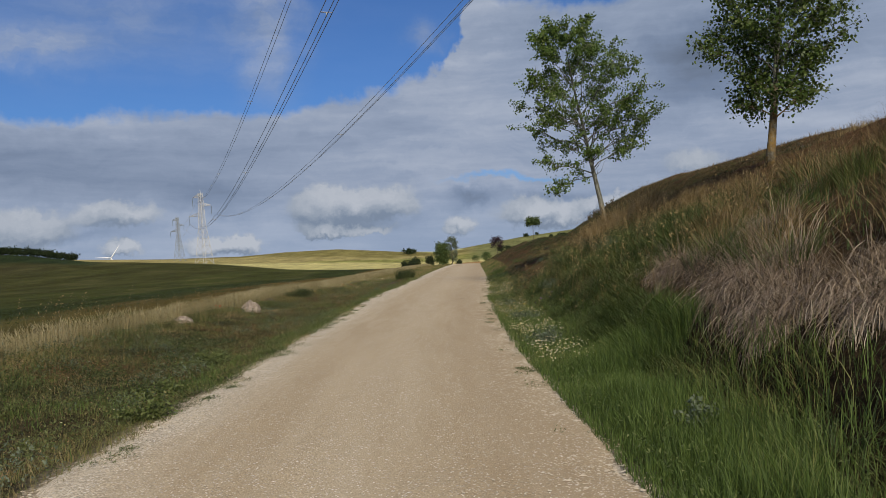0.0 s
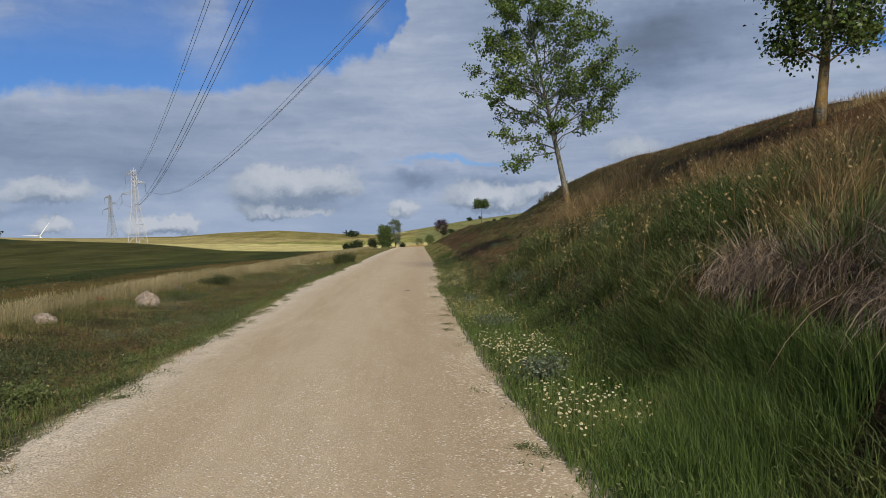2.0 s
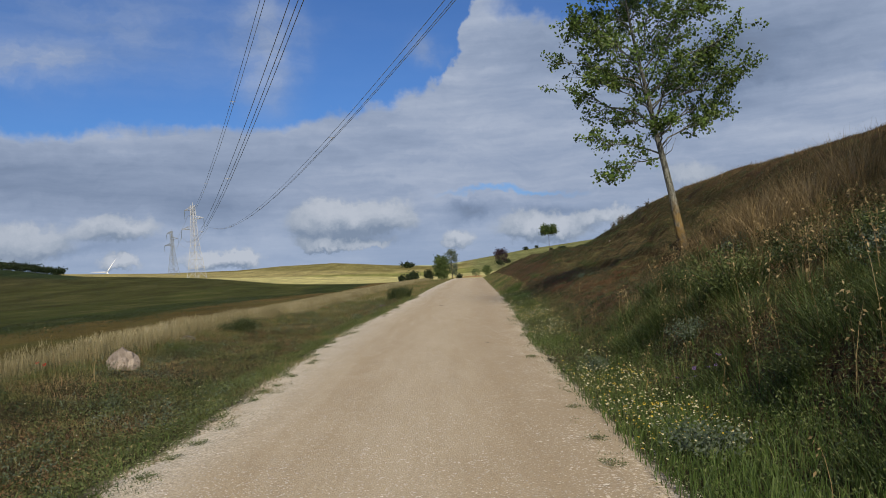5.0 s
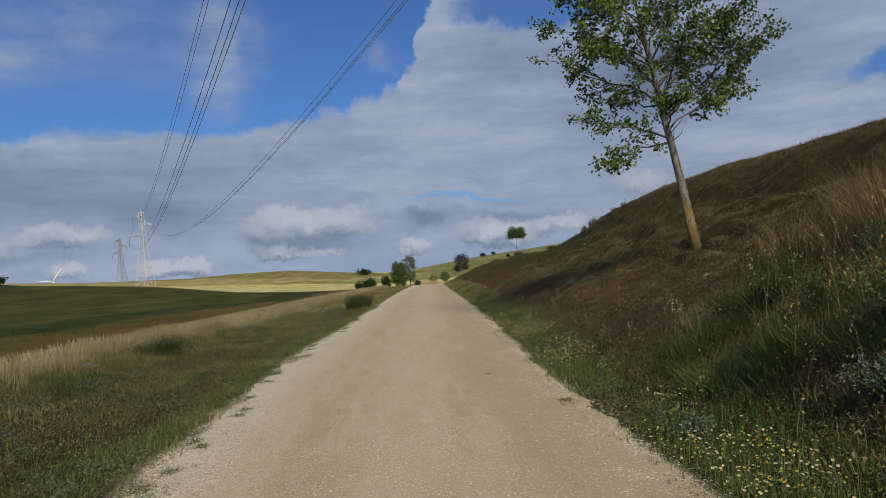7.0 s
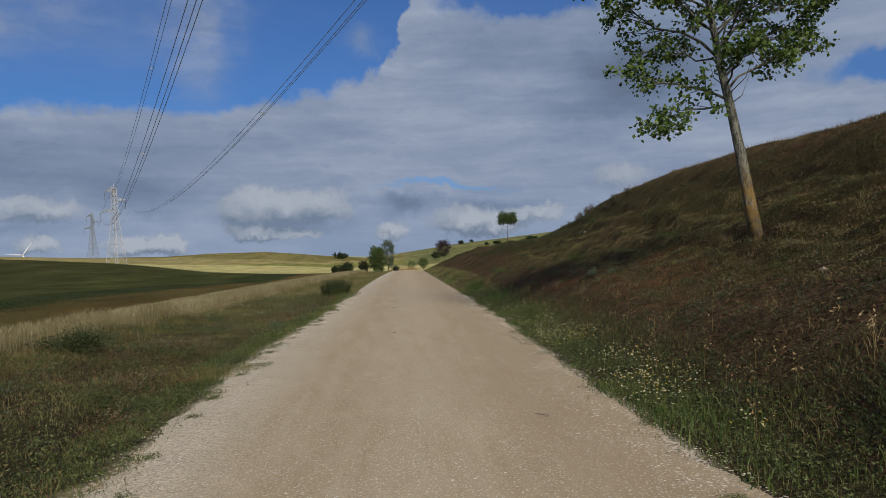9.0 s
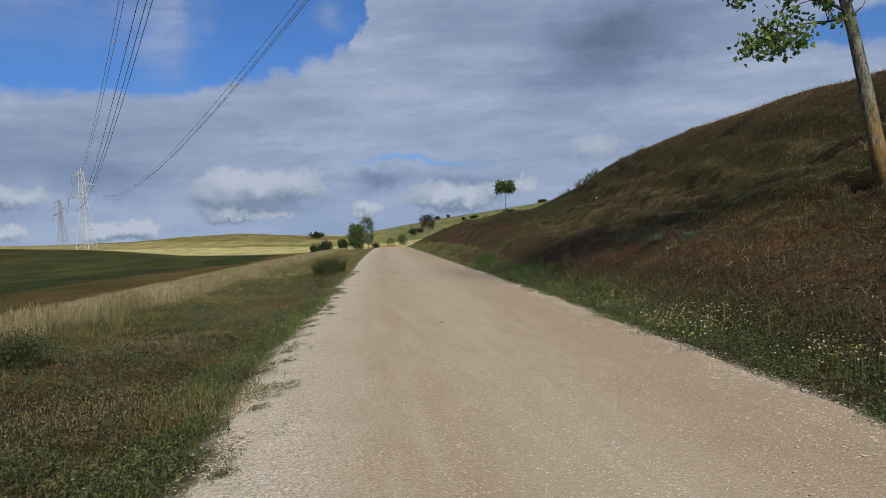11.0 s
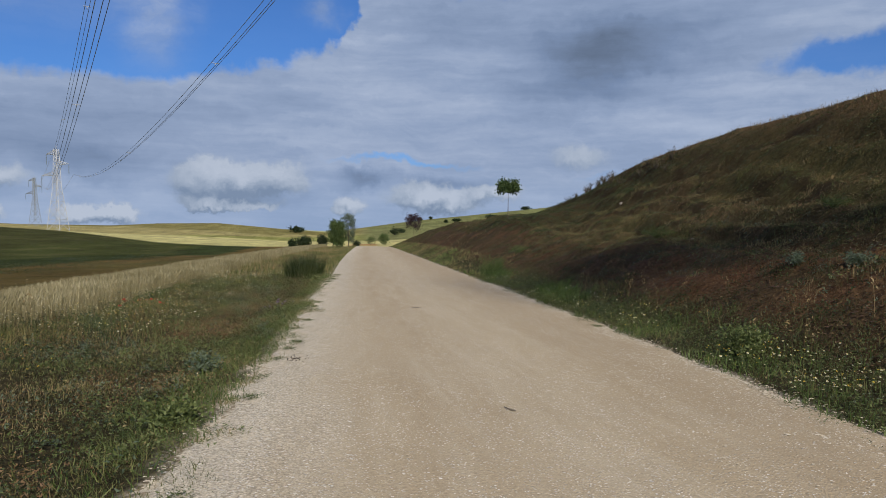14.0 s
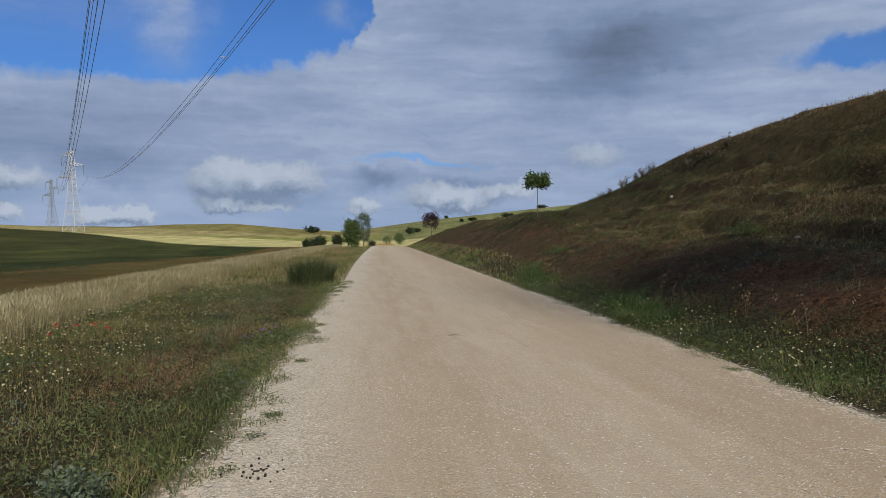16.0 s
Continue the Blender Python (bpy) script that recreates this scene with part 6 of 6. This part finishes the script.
def pylon(name, x, y, turn, lean, steel, label, thick=1.0):
    root = tagged(new(name), label, "pylon", "power line pylons")
    root.matrix_basis = pose(x, y, float(ground_z(x, y)) - 0.2, 0, lean, turn)
    H = 39.0
    half = lambda z: float(np.interp(z, [0, 21, 26, 39], [3.5, 1.35, 1.1, 0.8]))
    corner = lambda z, i: np.array([half(z) * (1 if i in (0, 3) else -1), half(z) * (1 if i < 2 else -1), z])
    for i in range(4):
        V, F = [], []
        for a, b in ((0, 21), (21, 39)):
            beam(V, F, corner(a, i), corner(b, i), 0.15 * thick)
        part("leg", mesh_from("leg", V, F, steel, False), root)
    V, F = [], []
    levels = [0, 5.5, 10, 14, 17.5, 20.5, 23, 25.3, 27.5, 29.7, 31.9, 34, 36, 37.6, 39]
    for a, b in zip(levels, levels[1:]):
        for i in range(4):
            j = (i + 1) % 4
            beam(V, F, corner(a, i), corner(b, j), 0.075 * thick)
            beam(V, F, corner(a, j), corner(b, i), 0.075 * thick)
            if a > 0:
                beam(V, F, corner(a, i), corner(a, j), 0.07 * thick)
    beam(V, F, (0, 0, 38.5), (0, 0, 40.5), 0.16 * thick)
    part("bracing", mesh_from("bracing", V, F, steel, False), root)
    for side, z, reach in ((-1, 36.5, 5.4), (1, 31.4, 6.6), (-1, 26.4, 8.2)):
        V, F = [], []
        w = half(z)
        tip = np.array([side * reach, 0, z + 0.2])
        for s in (-1, 1):
            for zz in (z, z + 2.0):
                beam(V, F, (side * w, s * w, zz), tip, 0.10 * thick)
            for f in (0.25, 0.5, 0.75):
                p = np.array([side * w, s * w, z])
                q = np.array([side * w, s * w, z + 2.0])
                beam(V, F, p + (tip - p) * f, q + (tip - q) * (f - 0.2), 0.09 * thick)
        arm = part("crossarm", mesh_from("crossarm", V, F, steel, False), root)
        V, F = [], []
        for k in range(14):
            zz = z - 0.3 - 0.30 * k
            tube(V, F, [(tip[0], 0, zz), (tip[0], 0, zz - 0.08)], [0.22, 0.22], 8)
        tube(V, F, [(tip[0], 0, z), (tip[0], 0, z - 4.8)], [0.07, 0.07], 5)
        part("insulator", mesh_from("insulator", V, F, GLASS_DISC, False), arm)
    return root


pylon("pylon", -129.5, 415.0, -20.0, -2.6, STEEL, "tall pale galvanised lattice pylon in the fields")
pylon("pylon", -233.0, 676.0, -20.0, -2.6, DARK_STEEL, "tall dark lattice pylon further along the line", 1.2)
pylon("pylon", 41.0, -60.0, -20.0, 0.0, STEEL, "tall pale galvanised lattice pylon on the hill")


def conductor(name, a, b, sag, offset, radius, label):
    a, b = np.array(a, float), np.array(b, float)
    d = b - a
    across = np.array([d[1], -d[0], 0]) / np.hypot(d[0], d[1])
    V, F = [], []
    pts = []
    for s in np.linspace(0, 1, 61):
        p = a + d * s + across * offset[0] + np.array([0, 0, offset[1] - 4 * sag * s * (1 - s)])
        pts.append(p)
    tube(V, F, pts, [radius] * len(pts), 5)
    return tagged(new(name, mesh_from(name, V, F, CABLE)), label, "power cable", "overhead conductors")


LINES = [((-134.1, 415, 37.1), (36.0, -60, 44.9), 12.4, 2), ((-136.6, 415, 26.9), (35.8, -60, 38.4), 16.7, 3), ((-122.0, 415, 31.3), (53.5, -60, 43.7), 15.7, 3)]
for a, b, sag, count in LINES:
    for j in range(count):
        off = ((j - (count - 1) / 2) * 0.5, -0.28 if j == 1 and count == 3 else 0.0)
        conductor("conductor", a, b, sag, off, 0.034, "dark sagging overhead power conductor")
    d = np.array(b, float) - np.array(a, float)
    for s in (0.24, 0.42, 0.60, 0.74):
        p = np.array(a) + d * s - np.array([0, 0, 4 * sag * s * (1 - s) + 0.1])
        V, F = [], []
        tube(V, F, [p + np.array([0.42, 0.15, 0.1]), p - np.array([0.42, 0.15, -0.1])], [0.05, 0.05], 5)
        tube(V, F, [p + np.array([0.0, 0.0, 0.1]), p - np.array([0.0, 0.0, 0.28])], [0.05, 0.05], 5)
        tagged(new("cable_spacer", mesh_from("cable_spacer", V, F, CABLE)), "small spacer clamped between overhead conductors", "cable spacer", "cable spacers")
for a, b in (((-134, 415, 36.9), (-238, 676, 42)), ((-137, 415, 26.9), (-241, 676, 32)), ((-123, 415, 31.3), (-227, 676, 37))):
    conductor("conductor", a, b, 7.0, (0, 0), 0.05, "dark sagging overhead power conductor")


# ------------------------------------------------------------------ wind turbine on the skyline
def turbine(az, r, hub, blade, turn):
    x, y = r * math.sin(radians(az)), r * math.cos(radians(az))
    z = float(ground_z(x, y))
    root = tagged(new("wind_turbine"), "white three-bladed wind turbine standing behind the skyline", "wind turbine")
    root.matrix_basis = pose(x, y, z, 0, 0, -az)
    top = hub - z
    V, F = [], []
    tube(V, F, [(0, 0, 0), (0, 0, top)], [2.4, 1.4], 16)
    part("mast", mesh_from("mast", V, F, WHITE_PAINT), root)
    V, F = [], []
    tube(V, F, [(0, -3, top), (0, 6, top)], [1.7, 1.9], 12)
    part("nacelle", mesh_from("nacelle", V, F, WHITE_PAINT), root)
    for i in range(3):
        a = radians(turn + 120 * i)
        d = np.array([math.sin(a), 0, math.cos(a)])
        V, F = [], []
        c = np.array([0, -3.4, top])
        tube(V, F, [c, c + d * blade * 0.2, c + d * blade * 0.6, c + d * blade], [0.9, 1.5, 1.0, 0.25], 8)
        part("blade", mesh_from("blade", V, F, WHITE_PAINT), root)


turbine(-23.5, 2000.0, 36.5, 36.0, 32.0)
